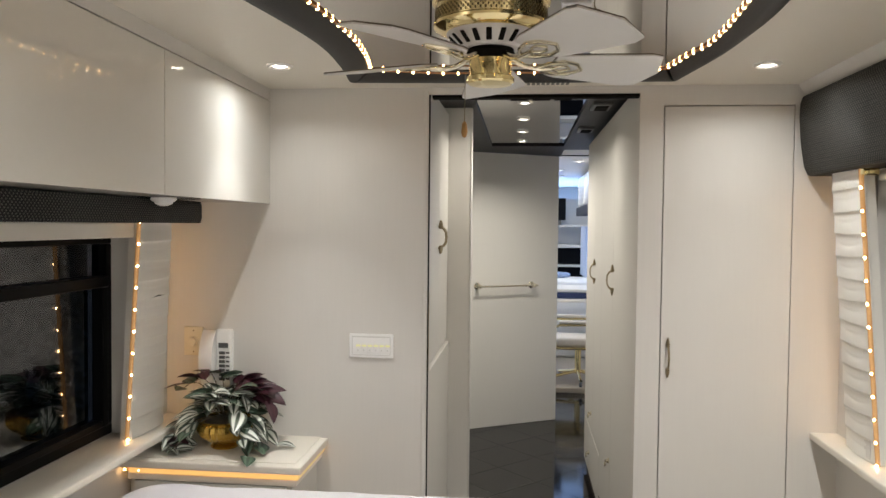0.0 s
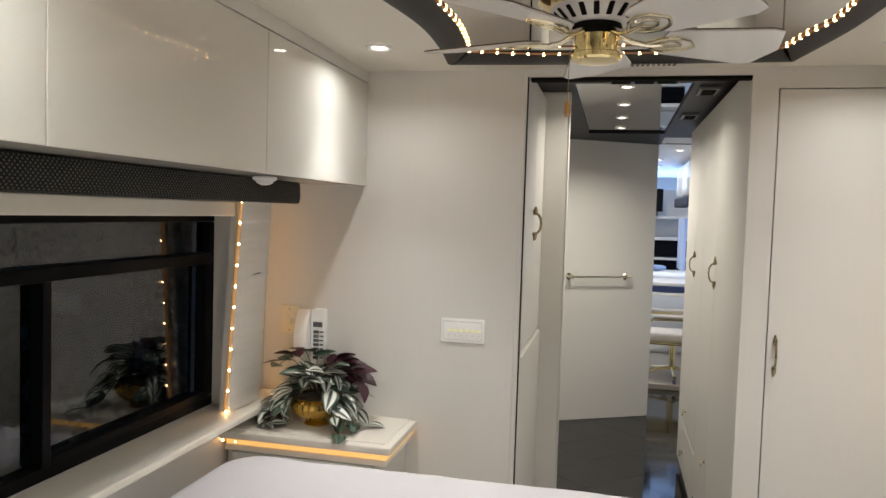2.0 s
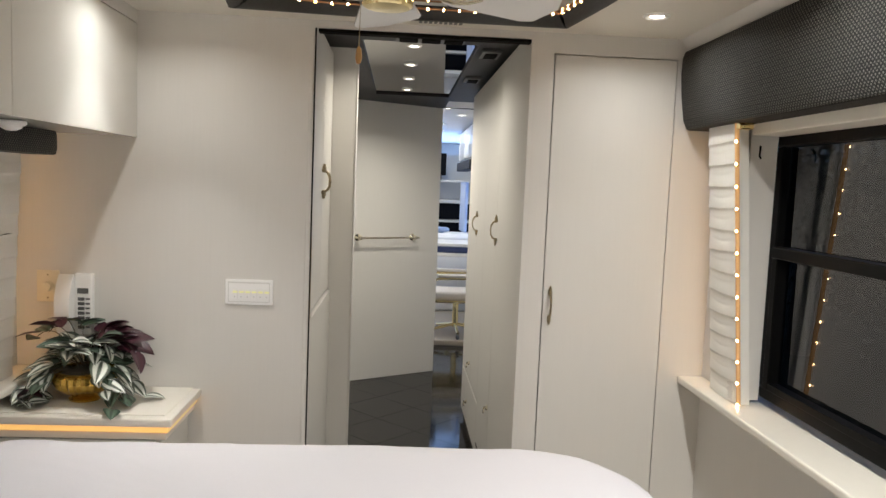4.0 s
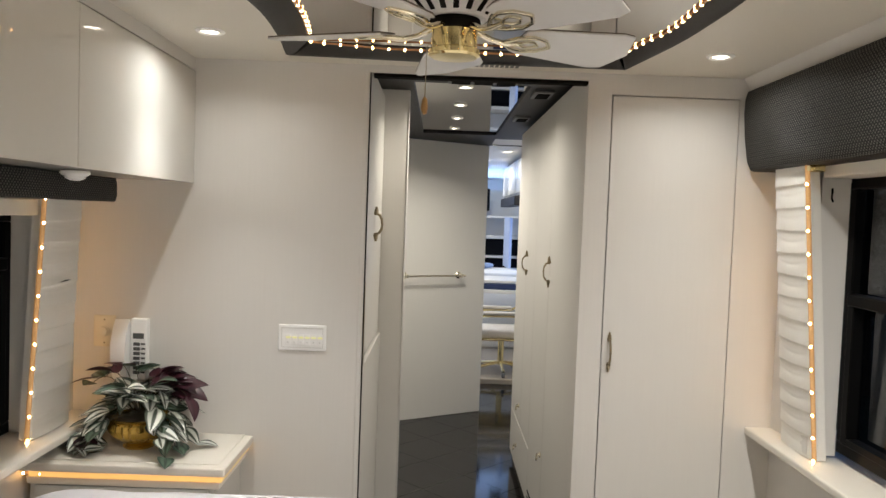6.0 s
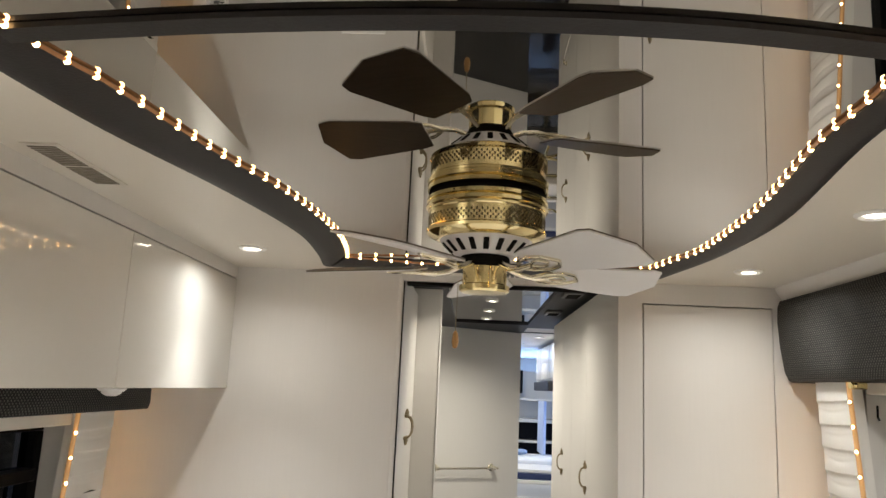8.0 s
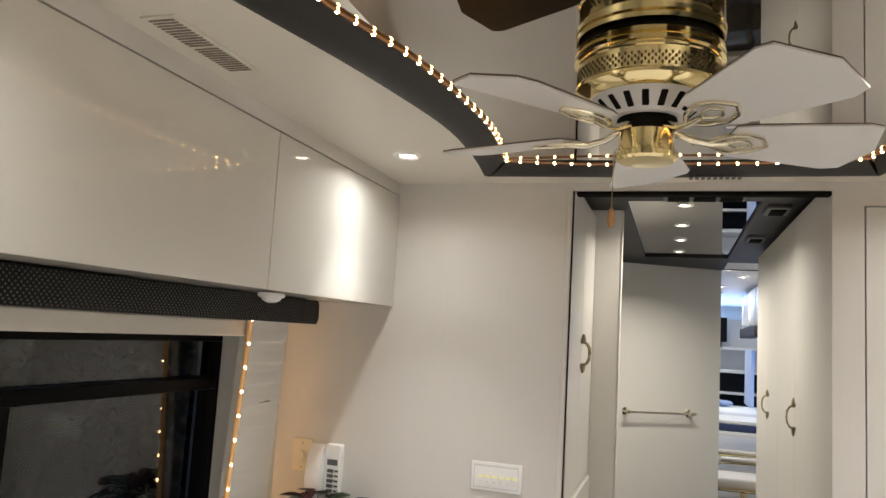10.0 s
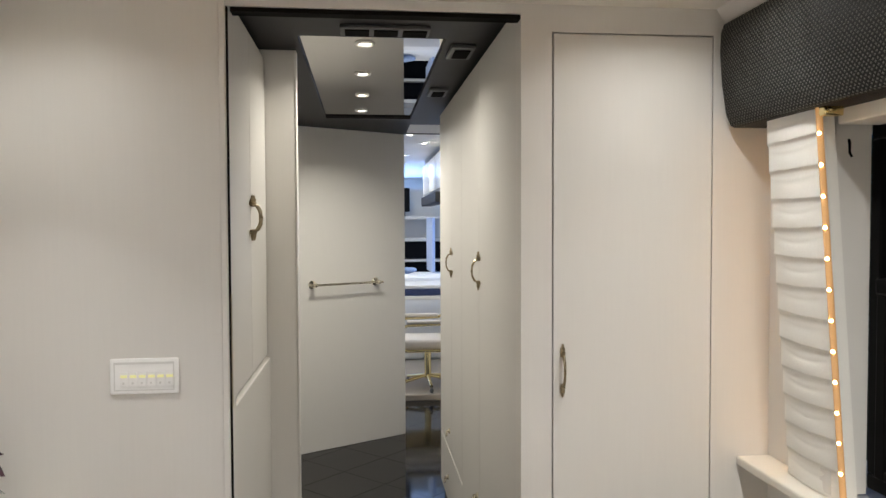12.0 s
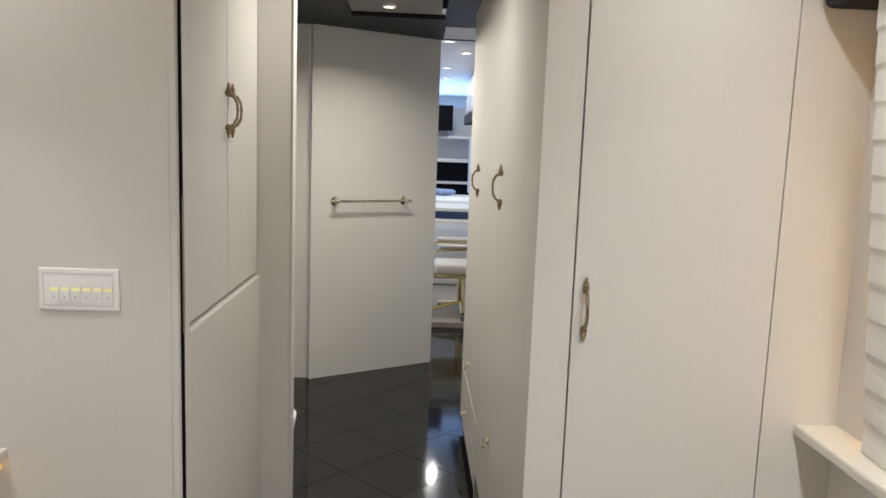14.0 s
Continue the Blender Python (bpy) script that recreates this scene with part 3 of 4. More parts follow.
def bow_handle(name, parent_pose, label):
    """An upright bow pull with two rosettes, 0.14 m long, standing off along local -y."""
    h = thing(name, (0, 0, 0), label, "handle")
    bm = tube(bmesh.new(), [(0, -0.010, -0.040), (0, -0.020, -0.036), (0, -0.029, -0.020), (0, -0.031, 0), (0, -0.029, 0.020), (0, -0.020, 0.036), (0, -0.010, 0.040)], 0.0039, 10)
    part("bow", bm, M_BRASS_DULL, h, smooth=60)
    for s in (-1, 1):
        bm = lathe(bmesh.new(), [(0.002, s * 0.034), (0.0066, s * 0.036), (0.0072, s * 0.040), (0.0045, s * 0.0415), (0.0078, s * 0.044), (0.0078, s * 0.047), (0.0048, s * 0.049), (0.0066, s * 0.052), (0.0058, s * 0.058), (0.0030, s * 0.061), (0.0042, s * 0.064), (0.0015, s * 0.069)], (0, -0.0078, 0), 12)
        part("finial", bm, M_BRASS_DULL, h, smooth=50)
        part("foot", cyl(bmesh.new(), (0, 0.001, s * 0.044), (0, -0.006, s * 0.044), 0.0058, n=10), M_BRASS_DULL, h)
    h.matrix_basis = parent_pose
    return h


closet = thing("door_1", ((CL + CR) / 2, NORTH, CB), "cream closet door with a fine dark shadow gap", "door", kind="structure")
part("door_leaf", boxed(CL + 0.0035, CR - 0.0035, NORTH - 0.002, NORTH + 0.018, CB, CT - 0.004, bevel=0.0015), M_DOOR, closet)
bow_handle("closet_handle", pose(0.517, NORTH - 0.002, 1.062), "antique brass bow handle on the closet door")

# pocket door slot on the doorway's edges, its shade put in as black strips
structure("door_jamb_left", boxed(DL - 0.001, DL + 0.004, NORTH + 0.018, NORTH + WT + 0.012, 0, DT), M_WALL, "cream inner jamb of the doorway", "trim")
structure("door_slot", boxed(DL - 0.001, DL + 0.004, NORTH + 0.006, NORTH + 0.0175, 0.0, DT), M_DARKGAP, "dark pocket door slot beside the doorway", "door slot")
structure("door_slot_top", boxed(DL + 0.011, DR, NORTH + 0.006, NORTH + WT, DT - 0.012, DT - 0.001), M_DARKGAP, "dark pocket door track over the doorway", "door slot")
structure("door_trim_left", boxed(DL - 0.016, DL - 0.001, NORTH - 0.005, NORTH + 0.003, 0, DT + 0.012, bevel=0.002), M_WALL, "thin cream edge strip", "trim")
latch = thing("latch_plate", (DL, NORTH, 1.0), "long thin brass latch plate at the edge of the pocket door", "latch")
part("plate", boxed(DL + 0.0042, DL + 0.006, NORTH + 0.0065, NORTH + 0.0172, 0.985, 1.27, bevel=0.0006), M_BRASS_DULL, latch)
# ---------------------------------------------------------------- hall
HC, HM = 2.052, 2.048                     # hall ceiling, its mirror
MX0, MX1, MY0, MY1 = -0.2, 0.285, 3.40, 5.27
bm = bmesh.new()
box(bm, XL, MX0, NORTH + WT, 5.50, HC, HC + 0.03)
box(bm, MX1, XR, NORTH + WT, 5.50, HC, HC + 0.03)
box(bm, MX0, MX1, NORTH + WT, MY0, HC, HC + 0.03)
box(bm, MX0, MX1, MY1, 5.50, HC, HC + 0.03)
box(bm, XL, 0.30, 5.50, 6.02, HC, HC + 0.03)
structure("ceiling_hall", bm, M_BLACK, "black padded hall ceiling round a long mirror", "ceiling")
structure("ceiling_hall_mirror", boxed(MX0 - 0.005, MX1 + 0.005, MY0 - 0.005, MY1 + 0.005, HC + 0.012, HC + 0.02), M_MIRROR, "long mirror let into the hall ceiling", "mirror")
structure("ceiling_lobby", boxed(0.30, XR, 5.50, 6.05, 2.066, 2.10), M_CEIL, "cream ceiling strip past the hall", "ceiling")
structure("ceiling_saloon", boxed(XL, XR, 6.05, YF, 2.09, 2.12), M_CEIL, "cream saloon ceiling with recessed lights", "ceiling")
structure("ceiling_step", boxed(XL, XR, 6.05, 6.06, 2.06, 2.12), M_BLACK, "dark edge where the hall ceiling ends", "trim")

vent = thing("ceiling_vent", (0.08, 3.29, HC), "slim grey vent grille in the hall ceiling", "vent")
part("frame", boxed(-0.06, 0.22, 3.245, 3.345, HC - 0.012, HC, bevel=0.003), M_GREYPLASTIC, vent)
# dark strips put the shade of the openings into colour
for i in range(3):
    part("slot_shade", boxed(-0.045 + i * 0.09, 0.03 + i * 0.09, 3.26, 3.33, HC - 0.016, HC - 0.0125), M_DARKGAP, vent)
for yy in (3.55, 4.35):
    sp = thing("ceiling_speaker", (0.345, yy, HC), "small dark square speaker in the hall ceiling", "speaker")
    part("housing", boxed(0.31, 0.395, yy - 0.09, yy + 0.09, HC - 0.014, HC, bevel=0.004), M_GREYPLASTIC, sp)
    part("grille", boxed(0.325, 0.38, yy - 0.06, yy + 0.06, HC - 0.018, HC - 0.0145, bevel=0.0015), M_DARKGAP, sp)

# left hall cupboards
HX = -0.331
cup = thing("hall_cupboard", (HX - 0.2, 3.2, 0), "cream hall cupboard, two doors over a lower panel", "cupboard")
part("body", boxed(HX - 0.45, HX - 0.02, NORTH + WT + 0.012, 3.60, 0, 2.03), M_HALLCAB, cup)
part("cupboard_door", boxed(HX - 0.02, HX, NORTH + WT + 0.016, 3.239, 0.985, 2.02, bevel=0.002), M_HALLCAB, cup)
part("cupboard_door", boxed(HX - 0.02, HX, 3.243, 3.595, 0.985, 2.02, bevel=0.002), M_HALLCAB, cup)
part("lower_panel", boxed(HX - 0.02, HX + 0.010, NORTH + WT + 0.016, 3.60, 0.02, 0.975, bevel=0.005), M_HALLCAB, cup)
for yy in (3.222, 3.262):
    bow_handle("cupboard_handle", pose(HX, yy, 1.462, 0, 0, 90), "antique brass bow handle on the hall cupboard door")
# wing wall that ends the cupboards
structure("wing_wall", boxed(HX - 0.45, -0.226, 3.60, 3.66, 0, HC, bevel=0.004), M_WALL, "cream wing wall at the end of the hall cupboards", "wall")
structure("wing_trim", boxed(-0.2255, -0.223, 3.598, 3.662, 0, HC, bevel=0.001), M_WALL, "cream edging strip on the wing wall", "trim")
structure("bath_wall", boxed(XL, -0.98, 3.66, 5.6, 0, HC), M_WALL, "cream wall of the washroom", "wall")
toilet = thing("toilet", (-0.45, 3.88, 0), "white toilet bowl on the dark tiles beside the wing wall", "toilet")
part("bowl", lathe(bmesh.new(), [(0.10, 0), (0.11, 0.04), (0.10, 0.14), (0.15, 0.28), (0.195, 0.37), (0.19, 0.385)], (-0.45, 3.88, 0), 28), M_WHITE, toilet)
part("seat", lathe(bmesh.new(), [(0.19, 0.386), (0.2, 0.392), (0.2, 0.408), (0.19, 0.416), (0.05, 0.42)], (-0.45, 3.88, 0), 28), M_WHITE, toilet)

# open angled door with towel rail
A, B = Vector((-0.44, 5.566, 0)), Vector((0.290, 5.985, 0))
along = (B - A).normalized()
ang = math.degrees(math.atan2(along.y, along.x))
width = (B - A).length
hd = thing("door_2", (A.x, A.y, 0), "cream hall door standing half open with a towel rail", "door", kind="structure")
bm = boxed(0, width, 0, 0.035, 0.001, 2.050, bevel=0.002)
bm.transform(pose(A.x, A.y, 0, 0, 0, ang))
part("door_leaf", bm, M_DOOR, hd)
rail = thing("towel_rail", (-0.05, 5.75, 1.04), "slim brass towel rail on the open door", "towel rail")
b0, b1, bz = 0.145, 0.605, 1.062
bm = tube(bmesh.new(), [(b0 - 0.03, -0.055, bz), (b1 + 0.03, -0.055, bz)], 0.0075, 10)
bm.transform(pose(A.x, A.y, 0, 0, 0, ang))
part("rod", bm, M_PALEBRASS, rail, smooth=60)
for s in (b0, b1):
    bm = lathe(bmesh.new(), [(0.024, 0), (0.026, 0.006), (0.016, 0.014), (0.011, 0.02), (0.011, 0.05), (0.015, 0.056), (0.011, 0.066), (0.002, 0.07)], n=18)
    bm.transform(pose(A.x, A.y, 0, 0, 0, ang) @ pose(s, 0, bz, 90))
    part("post", bm, M_PALEBRASS, rail)
structure("bath_divider", boxed(XL, -0.46, 5.60, 5.66, 0, HC), M_WALL, "cream cross wall behind the washroom", "wall")

# right hall cupboards
RX = 0.42
rc = thing("hall_wardrobe", (RX + 0.3, 3.9, 0), "cream tall hall wardrobe with long doors over drawers", "wardrobe")
part("body", boxed(RX + 0.02, XR, NORTH + WT + 0.022, 4.90, 0, 2.03), M_HALLCAB, rc)
part("end_panel", boxed(RX, RX + 0.02, NORTH + WT + 0.03, 3.5735, 0.02, 2.02, bevel=0.002), M_HALLCAB, rc)
near_door = part("wardrobe_door", boxed(RX, RX + 0.02, 3.5765, 4.0385, 0.02, 2.02, bevel=0.002), M_HALLCAB, rc)
far_door = part("wardrobe_door", boxed(RX, RX + 0.02, 4.4115, 4.90, 0.336, 2.02, bevel=0.002), M_HALLCAB, rc)
part("wardrobe_door", boxed(RX, RX + 0.02, 4.0415, 4.4085, 0.336, 2.02, bevel=0.002), M_HALLCAB, rc)
# near-black fillers deepen the seams, their shade put in as colour
for yy, zz in ((3.575, 0.02), (4.04, 0.02), (4.41, 0.336)):
    part("shadow_gap", boxed(RX + 0.004, RX + 0.0195, yy - 0.0015, yy + 0.0015, zz, 2.02), M_DARKGAP, rc)
drawer = part("drawer_front", boxed(RX, RX + 0.02, 4.0415, 4.90, 0.06, 0.328, bevel=0.003), M_HALLCAB, rc)
part("toe_kick", boxed(RX + 0.03, RX + 0.04, 4.05, 4.90, 0.0, 0.055), M_DARKGAP, rc)


def loop_pull(owner, yy, zz, x):
    """A small hanging loop pull on a round rose."""
    bm = lathe(bmesh.new(), [(0.013, 0), (0.014, 0.003), (0.007, 0.008), (0.006, 0.018), (0.001, 0.019)], n=14)
    bm.transform(pose(x, yy, zz + 0.012, 0, -90))
    tube(bm, [(x - 0.014, yy - 0.016, zz + 0.012), (x - 0.017, yy - 0.017, zz - 0.002), (x - 0.018, yy, zz - 0.014), (x - 0.017, yy + 0.017, zz - 0.002), (x - 0.014, yy + 0.016, zz + 0.012)], 0.0032, 6)
    part("loop_pull", bm, M_PALEBRASS, owner, "small pale brass loop pull", smooth=60)


# flat near-black strips imitate the shade in the louvre slits
for i in range(4):
    part("louvre_shade", boxed(RX - 0.0015, RX + 0.001, 3.72, 4.0, 0.035 + i * 0.03, 0.047 + i * 0.03), M_DARKGAP, near_door, "dark strip for the shade in a louvre slit")
loop_pull(near_door, 3.61, 0.43, RX)
loop_pull(far_door, 4.484, 0.426, RX)
loop_pull(drawer, 4.537, 0.18, RX - 0.002)
for yy, zz in ((3.545, 1.275), (4.36, 1.262)):
    bow_handle("wardrobe_handle", pose(RX, yy, zz, 0, 0, -90), "antique brass bow handle on the wardrobe door")
structure("jamb_east", boxed(DR + 0.0, RX + 0.02, NORTH + WT, NORTH + WT + 0.02, 0, 2.04), M_WALL, "cream jamb beside the doorway", "trim")
structure("cross_wall_east", boxed(0.52, XR, 4.90, 4.96, 0, 2.10), M_WALL, "cream wall at the end of the wardrobe", "wall")
# ---------------------------------------------------------------- bedroom things


def downlight(px, py, z, r, group):
    d = thing("downlight", (px, py, z), "small round recessed downlight with a pale rim, switched on", "downlight", group)
    part("rim", lathe(bmesh.new(), [(r, 0), (r * 1.02, -0.003), (r * 0.84, -0.008), (r * 0.76, -0.007), (r * 0.55, -0.002), (r * 0.53, 0)], (px, py, z), 28), M_WHITE, d)
    part("lens", lathe(bmesh.new(), [(r * 0.52, -0.0015), (r * 0.50, -0.004), (r * 0.3, -0.006), (0.001, -0.0065)], (px, py, z), 24), M_LENS, d, "bright frosted lens")
    return d


for px, py, dim in DOWNLIGHTS:
    downlight(px, py, CEIL, 0.040, "bedroom downlights")
for px, py, dim in HALL_LIGHTS:
    downlight(px, py, HC + 0.012, 0.034, "hall downlights")
for px, py in [(0.35, 6.3), (0.5, 6.85), (0.4, 7.9), (0.43, 8.8)]:
    downlight(px, py, 2.09, 0.045, "saloon downlights")

# brown strips imitate the shade inside the vent's slots
M_VENTSHADE = material("vent_shadow", (0.22, 0.19, 0.15), rough=0.6)
vent = thing("ceiling_vent", (-0.83, 1.64, CEIL), "long cream slotted vent in the ceiling", "vent")
part("frame", boxed(-0.868, -0.798, 1.482, 1.745, CEIL - 0.003, CEIL, bevel=0.001), M_CEIL, vent)
for i in range(22):
    yy = 1.492 + i * 0.0108 + (0.006 if i > 10 else 0)
    part("slot_shade", boxed(-0.858, -0.808, yy, yy + 0.0046, CEIL - 0.0045, CEIL - 0.0032), M_VENTSHADE, vent)

# bed
bed = thing("bed", (-0.25, 1.87, 0), "made bed under a smooth white bedspread", "bed")


def rounded(x0, x1, y0, y1, r, n=10):
    pts = []
    for cx, cy, a0, rr in ((x1 - r, y1 - r, 0, r), (x0 + 0.12, y1 - 0.12, 90, 0.12), (x0 + 0.05, y0 + 0.05, 180, 0.05), (x1 - 0.05, y0 + 0.05, 270, 0.05)):
        for i in range(n + 1):
            a = radians(a0 + 90 * i / n)
            pts.append((cx + rr * math.cos(a), cy + rr * math.sin(a)))
    return pts


BZ, BX0, BX1, BY0, BY1 = 0.714, -1.17, 0.665, 1.36, 2.38
part("base", slab(bmesh.new(), rounded(BX0 + 0.03, BX1 - 0.05, BY0, BY1 - 0.05, 0.32), 0.0, 0.42), M_WALL, bed)


def bedspread():
    """Nested rings from the rolled hem up to the crown, with soft creases."""
    bm = bmesh.new()
    rings = []
    for inset, z in ((-0.015, 0.30), (-0.012, 0.45), (-0.006, 0.60), (0.0, BZ - 0.055), (0.008, BZ - 0.026), (0.025, BZ - 0.008), (0.05, BZ), (0.12, BZ + 0.006), (0.25, BZ + 0.010), (0.38, BZ + 0.012)):
        pts = rounded(BX0 + inset, BX1 - inset, BY0 + inset, BY1 - inset, max(0.34 - inset * 0.5, 0.15), 14)
        pts = resample(pts + [pts[0]], 161)[:-1]
        ring = []
        for x, y in pts:
            w = noise.noise(Vector((x * 5, y * 5, z * 3))) * 0.005 + noise.noise(Vector((x * 17, y * 17, z))) * 0.0022
            ring.append(bm.verts.new((x, y, z + (w if z > BZ - 0.05 else 0))))
        rings.append(ring)
    for a, b in zip(rings, rings[1:]):
        for i in range(len(a)):
            j = (i + 1) % len(a)
            bm.faces.new((a[i], a[j], b[j], b[i]))
    bm.faces.new(rings[-1])
    bmesh.ops.recalc_face_normals(bm, faces=bm.faces)
    return bm


part("bedspread", bedspread(), M_SHEET, bed, "smooth white bedspread", smooth=70)

# nightstand
ns = thing("nightstand", (-0.95, 2.66, 0), "cream built-in nightstand with a strip of painted amber glow under its top", "nightstand")
part("top", boxed(-1.295, -0.682, 2.475, NORTH - 0.002, 0.706, 0.732, bevel=0.005), M_SILL, ns)
part("top_inlay", boxed(-1.27, -0.71, 2.505, NORTH - 0.006, 0.7325, 0.7355, bevel=0.001), M_SILL, ns)
part("under_rail", boxed(-1.28, -0.705, 2.50, NORTH - 0.002, 0.660, 0.6835, bevel=0.002), M_SILL, ns)
# the strip glows by itself to give the hidden rope's light
part("rope_glow_strip", boxed(-1.27, -0.696, 2.489, NORTH - 0.004, 0.684, 0.7055, bevel=0.004), M_AMBER, ns, "glowing amber strip for a hidden rope's light on brass")
part("body", boxed(-1.28, -0.725, 2.52, NORTH - 0.002, 0.02, 0.6595, bevel=0.003), M_CAB, ns)
part("door", boxed(-1.26, -0.74, 2.505, 2.519, 0.06, 0.655, bevel=0.003), M_CAB, ns)
rope_light("nightstand_rope_light", [(-1.285, 2.497, 0.694), (-1.235, 2.497, 0.694)], 0.03, (-1.26, 2.497, 0.694), "amber end of a rope light under the nightstand top", radius=0.006, bulb_at=(0, -0.005, 0))

# switch panel
M_GROOVE = material("panel_groove", (0.72, 0.71, 0.69), rough=0.5)
sw = thing("switch_panel", (-0.525, NORTH, 1.075), "white six-key switch panel with small yellow lit keys", "switch panel")
part("plate", boxed(-0.606, -0.444, NORTH - 0.008, NORTH, 1.03, 1.118, bevel=0.004), M_WHITE, sw)
# raised greyer strips imitate the shade of grooves in the plate
for x0, x1, z0, z1 in ((-0.596, -0.454, 1.104, 1.109), (-0.596, -0.454, 1.039, 1.042), (-0.596, -0.593, 1.042, 1.104), (-0.457, -0.454, 1.042, 1.104)):
    part("groove", boxed(x0, x1, NORTH - 0.0088, NORTH - 0.0078, z0, z1), M_GROOVE, sw)
for i in range(6):
    x = -0.580 + i * 0.0215
    k = part("key", boxed(x, x + 0.017, NORTH - 0.012, NORTH - 0.0098, 1.050, 1.086, bevel=0.001), M_WHITE, sw)
    part("key_light", boxed(x + 0.001, x + 0.016, NORTH - 0.0128, NORTH - 0.0121, 1.072, 1.078), M_YELLOW, k, "yellow lit strip")
    part("key_mark", boxed(x + 0.005, x + 0.010, NORTH - 0.0128, NORTH - 0.0121, 1.056, 1.061), M_GROOVE, k)

# dimmer
dim = thing("dimmer_switch", (-1.194, NORTH, 1.073), "ivory wall dimmer with a round knob", "dimmer")
part("plate", boxed(-1.231, -1.157, NORTH - 0.007, NORTH, 1.02, 1.127, bevel=0.003), M_IVORY, dim)
bm = lathe(bmesh.new(), [(0.019, 0), (0.019, 0.004), (0.016, 0.006), (0.015, 0.018), (0.001, 0.019)], n=24)
bm.transform(pose(-1.194, NORTH - 0.007, 1.073, 90))
part("knob", bm, M_IVORY, dim)
bm = bmesh.new()
for z in (1.034, 1.112):
    ball(bm, (-1.194, NORTH - 0.0072, z), 0.003, 8, (1, 0.4, 1))
part("screws", bm, M_BRASS_DULL, dim)

# wall telephone
ph = thing("wall_telephone", (-1.095, NORTH, 0.93), "white slim wall telephone with a dark key column", "telephone")
part("base", boxed(-1.098, -1.042, NORTH - 0.028, NORTH, 0.915, 1.122, bevel=0.005), M_WHITE, ph)
# the handset bows out from the wall between its two ends
bow = [(0.026 + 0.040 * math.sin(math.pi * k / 16) ** 0.8, 0.905 + 0.213 * k / 16) for k in range(17)]
bm = slab(bmesh.new(), bow + [(0.0225, 1.118), (0.0225, 0.905)], -1.149, -1.1005)
bm.transform(Matrix(((0, 0, 1, 0), (-1, 0, 0, NORTH), (0, 1, 0, 0), (0, 0, 0, 1))))
bmesh.ops.recalc_face_normals(bm, faces=bm.faces)
part("handset", bm, M_WHITE, ph, smooth=40)
part("cradle", boxed(-1.145, -1.0985, NORTH - 0.022, NORTH, 0.93, 1.11, bevel=0.004), M_WHITE, ph)
part("label_strip", boxed(-1.088, -1.052, NORTH - 0.0305, NORTH - 0.0285, 1.055, 1.073), M_GREYPLASTIC, ph)
for i in range(7):
    z = 0.935 + i * 0.016
    part("key", boxed(-1.086, -1.064, NORTH - 0.0315, NORTH - 0.0285, z, z + 0.011, bevel=0.001), M_GREYPLASTIC, ph)
    part("key_label", boxed(-1.061, -1.047, NORTH - 0.0300, NORTH - 0.0285, z + 0.003, z + 0.009), M_GREYPLASTIC, ph)

# plant in a ribbed gold bowl
PX, PY, PZ = -1.008, 2.655, 0.7355
bowl = thing("planter_bowl", (PX, PY, PZ), "ribbed gold footed bowl on the nightstand", "planter")
bm = bmesh.new()
n = 48
rows = []
for r, z, rib in ((0.034, 0.0, 0), (0.036, 0.006, 0), (0.026, 0.014, 0), (0.040, 0.024, 1), (0.060, 0.044, 1), (0.068, 0.066, 1), (0.066, 0.084, 1), (0.062, 0.092, 0), (0.068, 0.098, 0), (0.064, 0.100, 0), (0.055, 0.085, 0)):
    row = []
    for i in range(n):
        a = 2 * math.pi * i / n
        rr = 1.36 * r * (1 + rib * (0.045 if i % 2 else -0.03))
        row.append(bm.verts.new((PX + rr * math.cos(a), PY + rr * math.sin(a), PZ + z)))
    rows.append(row)
for a, b in zip(rows, rows[1:]):
    for i in range(n):
        j = (i + 1) % n
        bm.faces.new((a[i], a[j], b[j], b[i]))
bm.faces.new(rows[0])
bm.faces.new(rows[-1])
bmesh.ops.recalc_face_normals(bm, faces=bm.faces)
part("bowl", bm, M_BOWL, bowl, smooth=25)


def leaf_material(name, edge, stripe, under):
    m = material(name, edge, rough=0.4, grain=0.15, scale=50, bump=0.05, blotch=0.1)
    nodes, links = m.node_tree.nodes, m.node_tree.links
    b = nodes["Principled BSDF"]
    uv = nodes.new("ShaderNodeUVMap")
    sep = nodes.new("ShaderNodeSeparateXYZ")
    links.new(uv.outputs[0], sep.inputs[0])
    ramp = nodes.new("ShaderNodeValToRGB")
    e = ramp.color_ramp.elements
    e[0].position, e[0].color = 0.0, (*under, 1)
    e[1].position, e[1].color = 1.0, (*edge, 1)
    for pos, col in ((0.13, under), (0.26, stripe), (0.60, stripe), (0.74, edge)):
        q = e.new(pos)
        q.color = (*col, 1)
    links.new(sep.outputs[0], ramp.inputs[0])
    links.new(ramp.outputs[0], b.inputs["Base Color"])
    return m


M_LEAF = leaf_material("striped_leaf", (0.055, 0.072, 0.050), (0.64, 0.66, 0.60), (0.060, 0.080, 0.055))
M_LEAF_DARK = leaf_material("green_leaf", (0.020, 0.042, 0.024), (0.10, 0.15, 0.11), (0.03, 0.05, 0.03))
M_LEAF_RED = leaf_material("wine_leaf", (0.030, 0.006, 0.012), (0.05, 0.012, 0.020), (0.035, 0.008, 0.014))
M_STEM = material("plant_stem", (0.06, 0.05, 0.03), rough=0.6)


